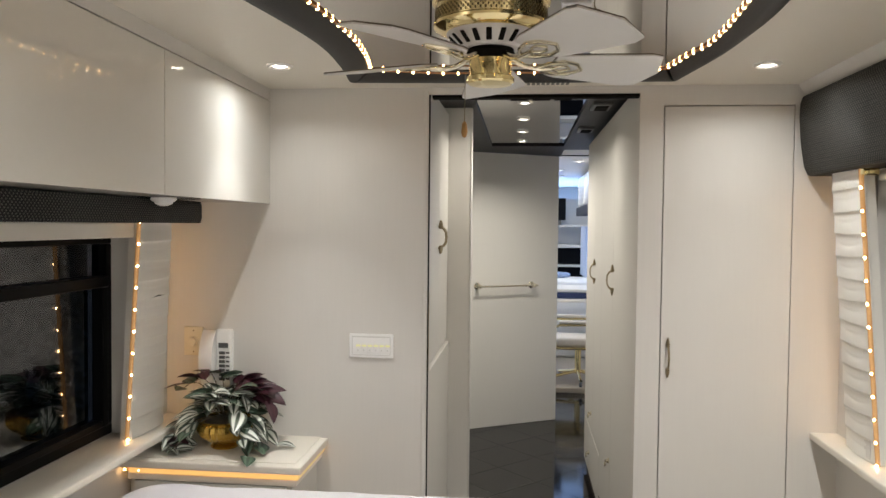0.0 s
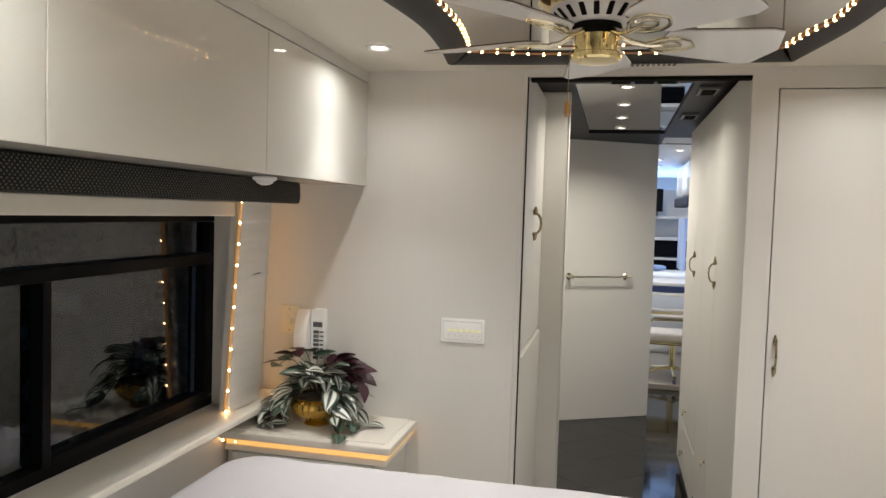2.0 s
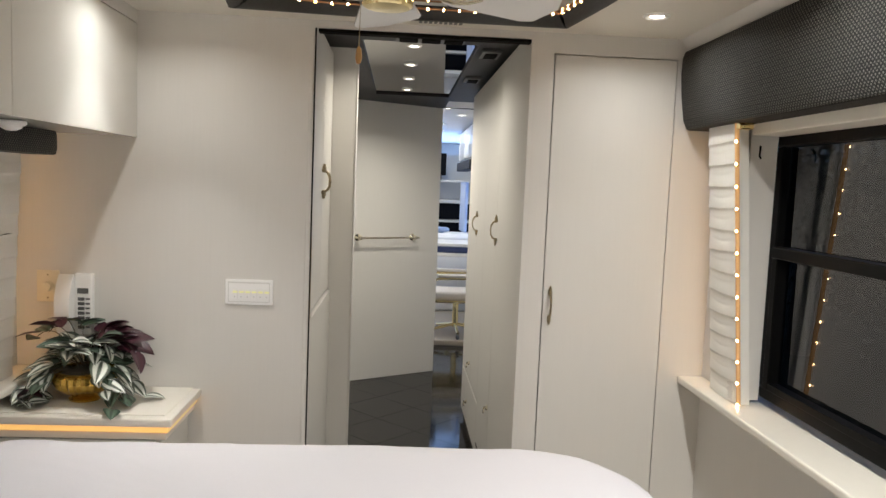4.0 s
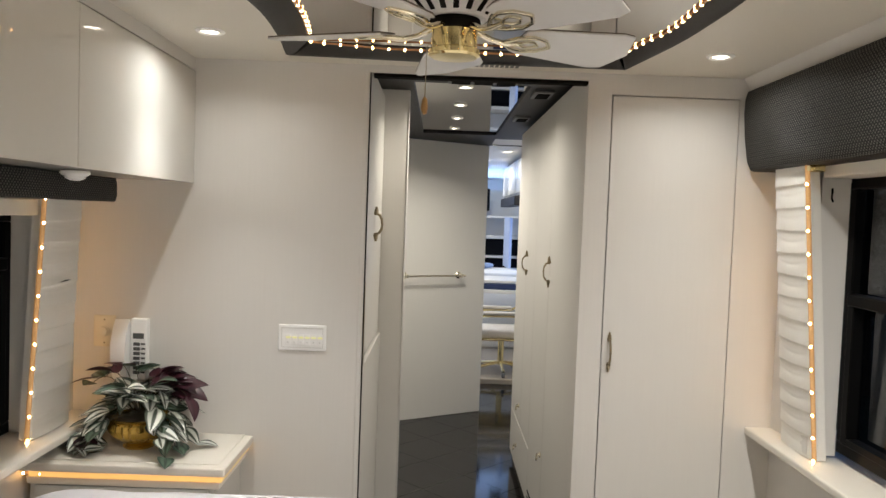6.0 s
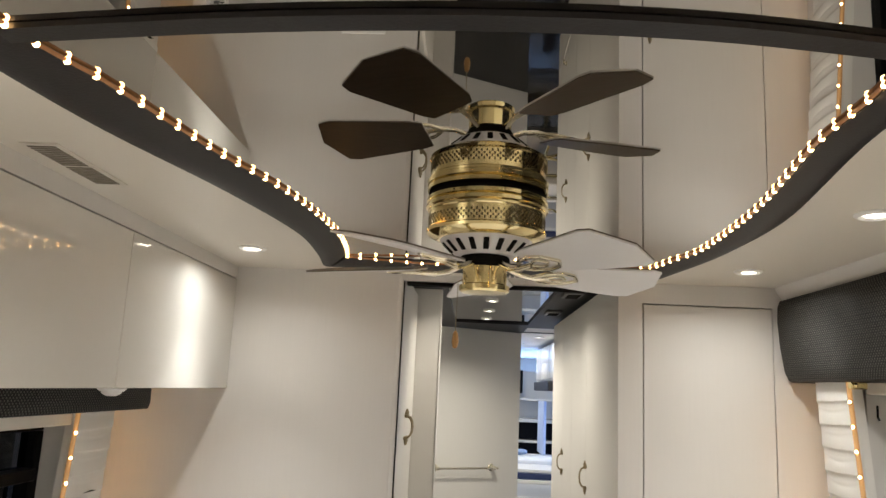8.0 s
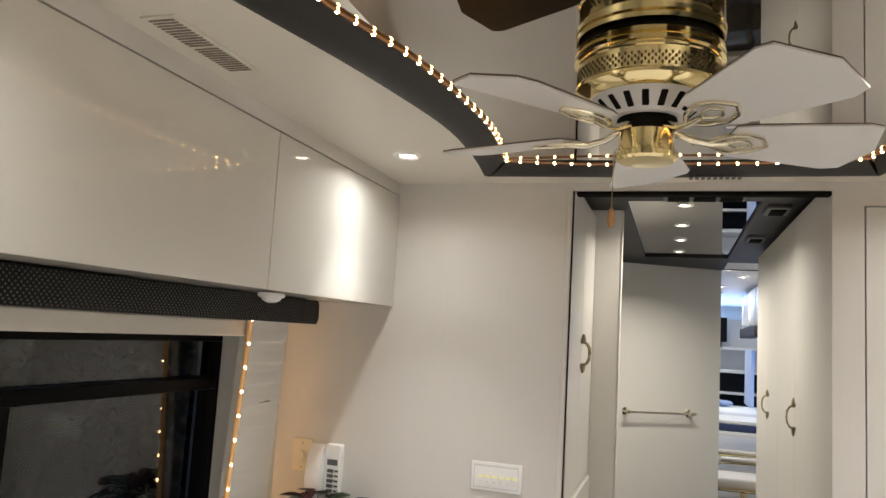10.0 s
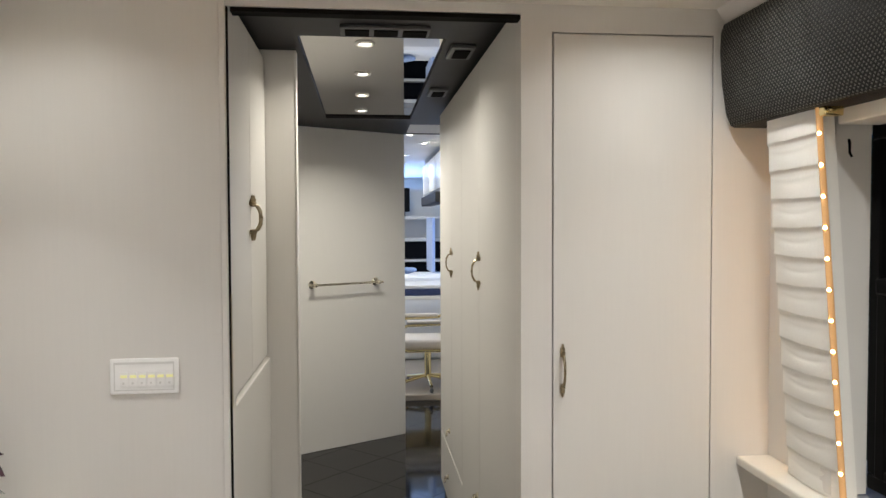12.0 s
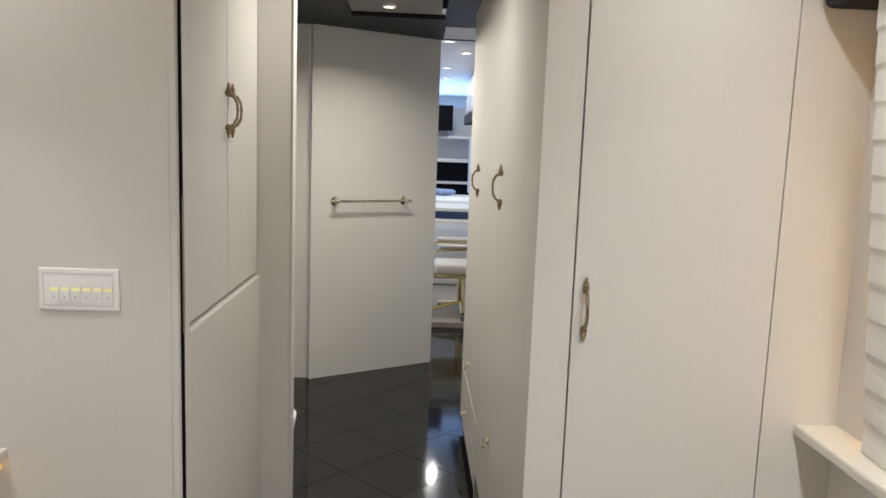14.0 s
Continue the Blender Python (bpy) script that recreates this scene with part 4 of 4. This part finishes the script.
def leaf_mesh(length, width, curl, name, mat):
    """A pointed oval leaf along +x with a folded midrib; u runs from midrib to edge."""
    bm = bmesh.new()
    uvl = bm.loops.layers.uv.new("UVMap")
    nx, half = 8, 3
    grid = []
    for i in range(nx + 1):
        t = i / nx
        w = width / 2 * (math.sin(math.pi * min(1, t ** 0.75)) ** 0.85 + 0.001)
        row = []
        for j in range(-half, half + 1):
            v = j / half
            row.append(bm.verts.new((length * t, w * v, -curl * length * t * t + 0.18 * w * abs(v))))
        grid.append(row)
    for i in range(nx):
        for j in range(2 * half):
            f = bm.faces.new((grid[i][j], grid[i + 1][j], grid[i + 1][j + 1], grid[i][j + 1]))
            for loop_, (a, b) in zip(f.loops, ((i, j), (i + 1, j), (i + 1, j + 1), (i, j + 1))):
                loop_[uvl].uv = (abs(b - half) / half, a / nx)
    return mesh_of(bm, name, mat, 60)


plant = thing("trailing_plant", (PX, PY, PZ + 0.09), "artificial trailing plant with silver-striped green and wine-red leaves", "plant")
SIZES = ((0.090, 0.64, 0.18), (0.098, 0.60, 0.26), (0.074, 0.66, 0.12), (0.092, 0.58, 0.34))
LEAVES = {k: [leaf_mesh(l, l * w, c, "leaf", mat) for l, w, c in SIZES] for k, mat in (("s", M_LEAF), ("g", M_LEAF_DARK), ("r", M_LEAF_RED))}
rng = random.Random(11)
stems = bmesh.new()


def spray(az, reach, rise, drop, kinds, leaves, first=1):
    """One arching stem with leaves along it; az in degrees from +x."""
    a = radians(az)
    pts = []
    for k in range(9):
        t = k / 8
        x = PX + reach * t * math.cos(a)
        y = min(PY + reach * t * math.sin(a), NORTH - 0.025)
        z = max(PZ + 0.095 + rise * math.sin(math.pi * min(1.0, t) * 0.62) - drop * t ** 2.2, PZ + 0.012)
        pts.append((x, y, z))
    tube(stems, pts, 0.0013, 5)
    for n in range(leaves):
        k = min(8, first + round((8 - first) * (n + rng.uniform(0.1, 0.9)) / leaves))
        p = Vector(pts[k])
        ob = place(new("leaf", LEAVES[rng.choice(kinds)][rng.randrange(4)]), plant)
        yaw = az + rng.uniform(15, 65) * (1 if n % 2 else -1)
        slope = math.degrees(math.atan2(pts[max(k - 1, 0)][2] - pts[k][2], reach / 8))
        tilt = max(-30, min(24, slope * 0.55 + rng.uniform(-22, 8)))
        size = rng.uniform(0.8, 1.08)
        for _ in range(12):
            m = pose(p.x, p.y, p.z, rng.uniform(-34, 34), tilt, yaw) @ Matrix.Scale(size, 4)
            tip = m @ Vector((0.085, 0, -0.02))
            if tip.y < NORTH - 0.008 and tip.z > PZ + 0.003:
                break
            yaw, tilt, size = yaw * 0.6 - 36, tilt - 9, size * 0.95
        ob.matrix_basis = m


for az in range(0, 360, 40):                      # crown of the clump
    spray(az + rng.uniform(-8, 8), rng.uniform(0.04, 0.085), rng.uniform(0.085, 0.115), 0.02, "ssssg", 3, 4)
for az in range(10, 370, 26):                     # middle ring
    front = 225 < az % 360 < 318
    spray(az + rng.uniform(-6, 6), 0.075 if front else rng.uniform(0.10, 0.135), 0.075 if front else rng.uniform(0.055, 0.085), 0.0 if front else 0.05, "sssg", 2 if front else 4, 4)
for az in (178, 192, 204, 216, 228):              # trails over the front edge of the top
    spray(az, rng.uniform(0.18, 0.235), 0.04, 0.15, "sssg", 5, 3)
for az in (-46, -28, -12, 2):                     # trails on the open side
    spray(az, rng.uniform(0.16, 0.215), 0.045, 0.15, "sssg", 4, 3)
for az in (2, 14, 26, 38, 52, 66, 80):            # wine-red clump behind
    spray(az, rng.uniform(0.11, 0.165), rng.uniform(0.11, 0.16), 0.05, "r", 5, 3)
for az in (118, 140, 158, 170):                   # thin wine-red sprigs
    spray(az, rng.uniform(0.13, 0.17), rng.uniform(0.12, 0.17), 0.03, "rrg", 3, 5)
for az in (200, 226):
    spray(az, 0.20, 0.04, 0.14, "r", 2, 6)
part("stem", stems, M_STEM, plant)
part("moss", lathe(bmesh.new(), [(0.072, 0.086), (0.058, 0.098), (0.02, 0.106), (0.001, 0.108)], (PX, PY, PZ), 20), M_STEM, plant)

# ceiling fan
FX, FY = -0.060, 1.755
fan = thing("ceiling_fan", (FX, FY, MIRROR), "polished brass ceiling fan with five white blades hung from the mirror", "ceiling fan")
part("mount_ring", lathe(bmesh.new(), [(0.118, 0), (0.118, -0.0056)], (FX, FY, MIRROR), 48), M_DARKGAP, fan)
part("housing", lathe(bmesh.new(), [(0.112, -0.0056), (0.121, -0.0074), (0.122, -0.0148), (0.117, -0.0176), (0.122, -0.0204), (0.123, -0.0278), (0.118, -0.0305), (0.1185, -0.0352), (0.1165, -0.037), (0.1165, -0.0703), (0.120, -0.0731), (0.119, -0.0786), (0.112, -0.0833), (0.100, -0.0888), (0.092, -0.0907)], (FX, FY, MIRROR), 64), M_BRASS, fan, "polished brass motor housing", smooth=30)
# perforations are small dark plates that carry the holes' shade as colour
M_PERF = material("perforation_shadow", (0.09, 0.065, 0.022), rough=0.6)
slot_mesh = mesh_of(boxed(-0.0006, 0.0006, -0.0014, 0.0014, -0.0024, 0.0024), "perforation", M_PERF)
for ring in range(4):
    for i in range(72):
        a = 2 * math.pi * (i + 0.5 * (ring % 2)) / 72
        ob = place(new("perforation", slot_mesh), fan)
        ob.matrix_basis = Matrix.Translation((FX + 0.1168 * math.cos(a), FY + 0.1168 * math.sin(a), MIRROR - 0.0485 - ring * 0.0054)) @ Matrix.Rotation(a, 4, "Z")
part("skirt", lathe(bmesh.new(), [(0.093, -0.0897), (0.091, -0.0934), (0.060, -0.1212), (0.05, -0.1221)], (FX, FY, MIRROR), 48), M_BLADE, fan, "white slotted skirt")
# skirt slots likewise: near-black plates in place of shaded openings
slot_mesh = mesh_of(boxed(-0.0145, 0.0145, -0.0055, 0.0055, -0.0014, 0.0014, bevel=0.0012, seg=1), "skirt_slot", M_DARKGAP)
for i in range(18):
    a = 2 * math.pi * (i + 0.5) / 18
    ob = place(new("skirt_slot", slot_mesh), fan)
    ob.matrix_basis = Matrix.Translation((FX + 0.0762 * math.cos(a), FY + 0.0762 * math.sin(a), MIRROR - 0.1071)) @ Matrix.Rotation(a, 4, "Z") @ Matrix.Rotation(radians(-42), 4, "Y")
part("neck", lathe(bmesh.new(), [(0.048, -0.1212), (0.05, -0.1295), (0.045, -0.1406), (0.04, -0.1443)], (FX, FY, MIRROR), 32), M_DARKGAP, fan)
part("switch_cup", lathe(bmesh.new(), [(0.040, -0.1406), (0.044, -0.1443), (0.044, -0.1776), (0.050, -0.1804), (0.050, -0.1896), (0.044, -0.1933), (0.015, -0.1952), (0.001, -0.1961)], (FX, FY, MIRROR), 40), M_BRASS, fan, "polished brass switch cup")
BLZ = MIRROR - 0.1415


def blade_outline():
    return [(0.135, -0.044), (0.16, -0.055), (0.328, -0.092), (0.352, -0.088), (0.384, -0.012), (0.364, 0.060), (0.335, 0.070), (0.16, 0.055), (0.135, 0.044)]


for i in range(5):
    a = 93 + 72 * i
    m = pose(FX, FY, BLZ, 0, 0, a) @ pose(0, 0, 0, -11.8, 1.0, 0)
    bl = bmesh.new()
    slab(bl, blade_outline(), -0.003, 0.0)
    bl.transform(m)
    blade = part("blade", bl, M_BLADE, fan, "white blade")
    bt = slab(bmesh.new(), [(x * 0.998, y * 0.99) for x, y in blade_outline()], 0.0002, 0.003)
    bt.transform(m)
    part("blade_top", bt, M_BLADETOP, blade, "brown upper face")
    br = bmesh.new()
    tube(br, [(0.045, 0, 0.005), (0.075, 0, -0.008), (0.105, 0, -0.012), (0.135, 0, -0.008)], 0.006, 8)
    for s in (-1, 1):
        tube(br, [(0.10, 0, -0.010), (0.125, s * 0.022, -0.008), (0.155, s * 0.032, -0.006), (0.185, s * 0.024, -0.005), (0.205, 0, -0.005)], 0.0042, 6)
        tube(br, [(0.135, 0, -0.008), (0.150, s * 0.012, -0.007), (0.165, s * 0.013, -0.006), (0.178, 0, -0.006)], 0.003, 6)
    br.transform(m)
    part("blade_arm", br, M_PALEBRASS, fan, "openwork brass blade arm", smooth=60)
pull = thing("pull_chain", (FX - 0.045, FY + 0.0, MIRROR - 0.2), "thin fan pull chain with a small wooden tassel", "pull chain")
part("chain", tube(bmesh.new(), [(FX - 0.044, FY, MIRROR - 0.168), (FX - 0.052, FY, MIRROR - 0.173), (FX - 0.053, FY, MIRROR - 0.27)], 0.0012, 5), M_BRASS_DULL, pull)
part("tassel", lathe(bmesh.new(), [(0.002, -0.27), (0.005, -0.275), (0.007, -0.292), (0.0045, -0.302), (0.001, -0.304)], (FX - 0.053, FY, MIRROR), 14), material("honey_wood", (0.42, 0.22, 0.07), rough=0.35), pull)
# ---------------------------------------------------------------- saloon beyond the hall
structure("saloon_carpet", boxed(XL, XR, 6.92, 10.2, -0.004, 0.05, bevel=0.01), M_CARPET, "beige carpet step in the saloon", "carpet")
M_TAUPE = material("taupe_leather", (0.60, 0.54, 0.46), rough=0.5, grain=0.06, bump=0.15)
M_NAVY = material("navy_panel", (0.03, 0.045, 0.11), rough=0.3, grain=0.1)
M_SCREEN = material("dark_screen", (0.004, 0.0045, 0.006), spec=0.06, rough=0.5, grain=0.05, bump=0)

CX, CY = 0.55, 7.2
ch = thing("dinette_chair", (CX, CY, 0.05), "taupe padded armchair on a brass star base with castors", "chair")
part("seat", boxed(CX - 0.23, CX + 0.22, CY - 0.22, CY + 0.22, 0.45, 0.545, bevel=0.035, seg=3), M_TAUPE, ch)
bm = boxed(-0.03, 0.03, -0.21, 0.21, 0.0, 0.36, bevel=0.025, seg=3)
bm.transform(pose(CX + 0.22, CY, 0.52, 0, 14))
part("backrest", bm, M_TAUPE, ch)
for s in (-1, 1):
    y = CY + s * 0.245
    part("arm_tube", tube(bmesh.new(), [(CX + 0.10, y, 0.445), (CX - 0.20, y, 0.445), (CX - 0.26, y, 0.48), (CX - 0.26, y, 0.64), (CX - 0.20, y, 0.685), (CX + 0.12, y, 0.695), (CX + 0.24, y, 0.78)], 0.013), M_BRASS, ch, smooth=60)
    part("armrest", boxed(CX - 0.20, CX + 0.12, y - 0.03, y + 0.03, 0.70, 0.735, bevel=0.014), M_TAUPE, ch)
part("seat_rim", boxed(CX - 0.235, CX + 0.225, CY - 0.225, CY + 0.225, 0.428, 0.449, bevel=0.006), M_BRASS, ch)
part("column", cyl(bmesh.new(), (CX, CY, 0.14), (CX, CY, 0.43), 0.03), M_BRASS, ch)
for i in range(5):
    a = radians(200 + 72 * i)
    tip = (CX + 0.27 * math.cos(a), CY + 0.27 * math.sin(a))
    part("base_leg", tube(bmesh.new(), [(CX, CY, 0.17), (tip[0], tip[1], 0.115)], 0.016), M_BRASS, ch, smooth=60)
    part("castor", ball(bmesh.new(), (tip[0], tip[1], 0.078), 0.027, 10, (0.7, 1, 1)), M_GREYPLASTIC, ch)

ch.scale = (0.95, 0.95, 0.88)

tb = thing("dinette_table", (0.75, 7.9, 0.05), "cream dinette table with a navy edge band", "table")
part("tabletop", boxed(0.2, XR, 7.58, 8.15, 0.755, 0.79, bevel=0.008), M_SILL, tb)
part("edge_band", boxed(0.19, XR, 7.60, 8.15, 0.795, 0.85, bevel=0.003), M_NAVY, tb, "navy band")
part("upper_board", boxed(0.2, XR, 7.62, 8.15, 0.853, 0.885, bevel=0.006), M_SILL, tb)
part("pedestal", boxed(0.8, 0.95, 7.8, 7.95, 0.05, 0.754, bevel=0.01), M_SILL, tb)

sf = thing("sofa", (0.5, 8.85, 0.05), "ivory leather sofa along the coach side", "sofa")
part("seat", boxed(0.0, XR - 0.02, 8.45, 9.1, 0.05, 0.72, bevel=0.05, seg=3), M_PAD, sf)
part("cushion", boxed(0.05, XR - 0.05, 8.5, 9.05, 0.72, 0.92, bevel=0.07, seg=3), M_PAD, sf)
cl = bmesh.new()
rng = random.Random(3)
for i in range(7):
    ball(cl, (0.43 + rng.uniform(-0.08, 0.10), 8.72 + rng.uniform(-0.08, 0.08), 0.945 + rng.uniform(0, 0.02)), 0.06, 10, (1.2, 1, 0.5))
single("folded_cloth", cl, material("blue_cotton", (0.26, 0.34, 0.50), rough=0.85, grain=0.35, scale=26), "crumpled blue and white cloth on the sofa", "cloth")

un = thing("wall_unit", (0.4, 9.75, 0), "pale wall unit with dark shelves and a small screen", "cabinet")
for x0, x1, z0, z1 in ((-0.4, 1.1, 0.05, 0.75), (-0.4, 1.1, 1.24, 1.28), (-0.4, 1.1, 1.0, 1.03), (-0.4, 1.1, 1.50, 1.53)):
    part("shelf", boxed(x0, x1, 9.55, 9.95, z0, z1, bevel=0.004), M_CAB, un)
part("back_panel", boxed(-0.4, 1.1, 9.93, 9.96, 0.05, 1.86), M_CAB, un)
part("dark_bay", boxed(-0.35, 1.05, 9.60, 9.92, 0.76, 0.995), M_SCREEN, un)
part("dark_bay", boxed(-0.35, 1.05, 9.60, 9.92, 1.04, 1.235), M_SCREEN, un)
tv = thing("television", (0.44, 9.56, 1.53), "small dark flat television on the wall unit", "television")
part("screen", boxed(0.335, 0.55, 9.50, 9.54, 1.585, 1.86, bevel=0.006), M_SCREEN, tv)
part("stand", boxed(0.39, 0.50, 9.515, 9.60, 1.53, 1.60, bevel=0.004), M_GREYPLASTIC, tv)
uc = thing("overhead_locker", (0.9, 7.6, 1.5), "white overhead locker along the saloon side", "cabinet")
part("body", boxed(0.66, XR, 6.7, 8.8, 1.725, 2.07, bevel=0.01), M_CAB, uc)
part("dark_pelmet", boxed(0.62, 0.74, 7.2, 8.7, 1.625, 1.72, bevel=0.01), M_BLACK, uc, "black pelmet")
for i in range(3):
    part("locker_door", boxed(0.645, 0.659, 6.75 + i * 0.68, 7.40 + i * 0.68, 1.74, 2.05, bevel=0.004), M_CAB, uc)
cu = thing("saloon_curtain", (0.8, 8.9, 0.9), "pale blue gathered curtain beside the saloon window", "curtain")
bm = bmesh.new()
pts = [(0.74 + 0.02 * math.sin(k * 1.7), 8.75 + k * 0.02) for k in range(26)]
slab(bm, pts + [(x + 0.01, y) for x, y in pts[::-1]], 0.93, 1.51)
part("cloth", bm, material("blue_voile", (0.45, 0.52, 0.66), rough=0.8, grain=0.05), cu, smooth=60)
structure("windscreen_glass", boxed(XL, XR, YF + 0.02, YF + 0.025, 0.8, 1.9), M_CLEAR, "wide windscreen", "window").visible_shadow = False
for sx in (XL - 0.04, XR + 0.03):
    structure("window_3", boxed(sx, sx + 0.006, *SALOON_WIN), M_GLASS, "tinted saloon window", "window").visible_shadow = False

# ---------------------------------------------------------------- outside
M_GRASS = material("grass", (0.045, 0.06, 0.025), rough=0.9, grain=0.4, scale=3)
structure("ground", boxed(-300, 300, -300, 300, -1.3, -1.2), M_GRASS, "dark grass round the parked coach", "ground")
M_BARK = material("bark", (0.06, 0.045, 0.03), rough=0.9, grain=0.3)
M_FOLIAGE = material("foliage", (0.022, 0.034, 0.016), rough=0.9, grain=0.3, scale=5, spec=0.1)
rng = random.Random(21)


def tree(tx, ty, height, spread):
    t = thing("tree", (tx, ty, -1.2), "dark leafy tree standing in the dusk", "tree", "trees outside")
    bm = bmesh.new()
    cyl(bm, (tx, ty, -1.2), (tx, ty, height * 0.6), 0.22, 0.1, 10)
    for i in range(6):
        a = rng.uniform(0, 6.28)
        z = height * rng.uniform(0.15, 0.5)
        cyl(bm, (tx, ty, z), (tx + spread * 0.6 * math.cos(a), ty + spread * 0.6 * math.sin(a), z + height * 0.3), 0.08, 0.02, 6)
    part("trunk", bm, M_BARK, t)
    verts, faces = [], []
    for i in range(26):
        a, u = rng.uniform(0, 6.28), rng.uniform(0, 1) ** 0.5
        c = Vector((tx + spread * u * math.cos(a), ty + spread * u * math.sin(a), height * rng.uniform(0.05, 0.95)))
        for j in range(420):
            p = c + Vector((rng.gauss(0, 0.45), rng.gauss(0, 0.45), rng.gauss(0, 0.4)))
            d, e = Vector((rng.gauss(0, 1), rng.gauss(0, 1), rng.gauss(0, 1))).normalized() * 0.055, Vector((rng.gauss(0, 1), rng.gauss(0, 1), rng.gauss(0, 1))).normalized() * 0.034
            k = len(verts)
            verts += [p - d, p + e, p + d, p - e]
            faces.append((k, k + 1, k + 2, k + 3))
    me = bpy.data.meshes.new("crown")
    me.from_pydata(verts, [], faces)
    me.materials.append(M_FOLIAGE)
    place(new("crown", me), t)


# trees at negative x are added only to block the sky behind window_2
for tx, ty, h, s in ((8.5, 9.5, 2.5, 2.3), (7.0, 12.5, 3.0, 2.2), (11.0, 6.5, 2.6, 2.4), (12.5, 13.5, 3.4, 2.6), (9.5, 1.5, 3.0, 2.4), (-4.6, 4.2, 4.6, 2.0), (-4.8, 6.6, 4.8, 2.0), (-5.0, 9.2, 4.8, 2.2), (-6.5, 12.5, 5.5, 2.6), (-4.8, 2.0, 4.6, 2.0)):
    tree(tx, ty, h, s)

# ---------------------------------------------------------------- floor tiles, set diagonally
TS = 0.33
ME_TILE = mesh_of(boxed(-TS / 2 + 0.0011, TS / 2 - 0.0011, -TS / 2 + 0.0011, TS / 2 - 0.0011, -0.004, 0.0, bevel=0.0006, seg=1), "tile", M_TILE)
floor_ob = bpy.data.objects["floor"]
c45 = math.cos(radians(45))
for i in range(-24, 40):
    for j in range(-24, 40):
        x = (i - j) * TS * c45 + 0.12
        y = (i + j) * TS * c45 + 5.017 - TS * c45
        if -0.95 < x < 1.0 and NORTH + 0.1 < y < 6.9:
            t = new("tile", ME_TILE)
            t.parent = floor_ob
            t.matrix_basis = pose(x, y, 0, 0, 0, 45)

# small window fittings
br = thing("rope_bracket", (1.0, 2.44, 1.68), "small brass bracket holding the rope light's end", "bracket")
part("clip", boxed(0.975, 1.02, 2.425, 2.448, 1.668, 1.692, bevel=0.004), M_BRASS, br)
part("screw", ball(bmesh.new(), (0.985, 2.422, 1.68), 0.006, 10), M_BRASS, br)
hk = thing("blind_hook", (1.06, 2.486, 1.60), "small black blind hook on the window reveal", "hook")
part("arm", tube(bmesh.new(), [(1.075, 2.488, 1.625), (1.07, 2.478, 1.615), (1.066, 2.472, 1.595), (1.07, 2.470, 1.585)], 0.003, 6), M_FRAME, hk, smooth=60)
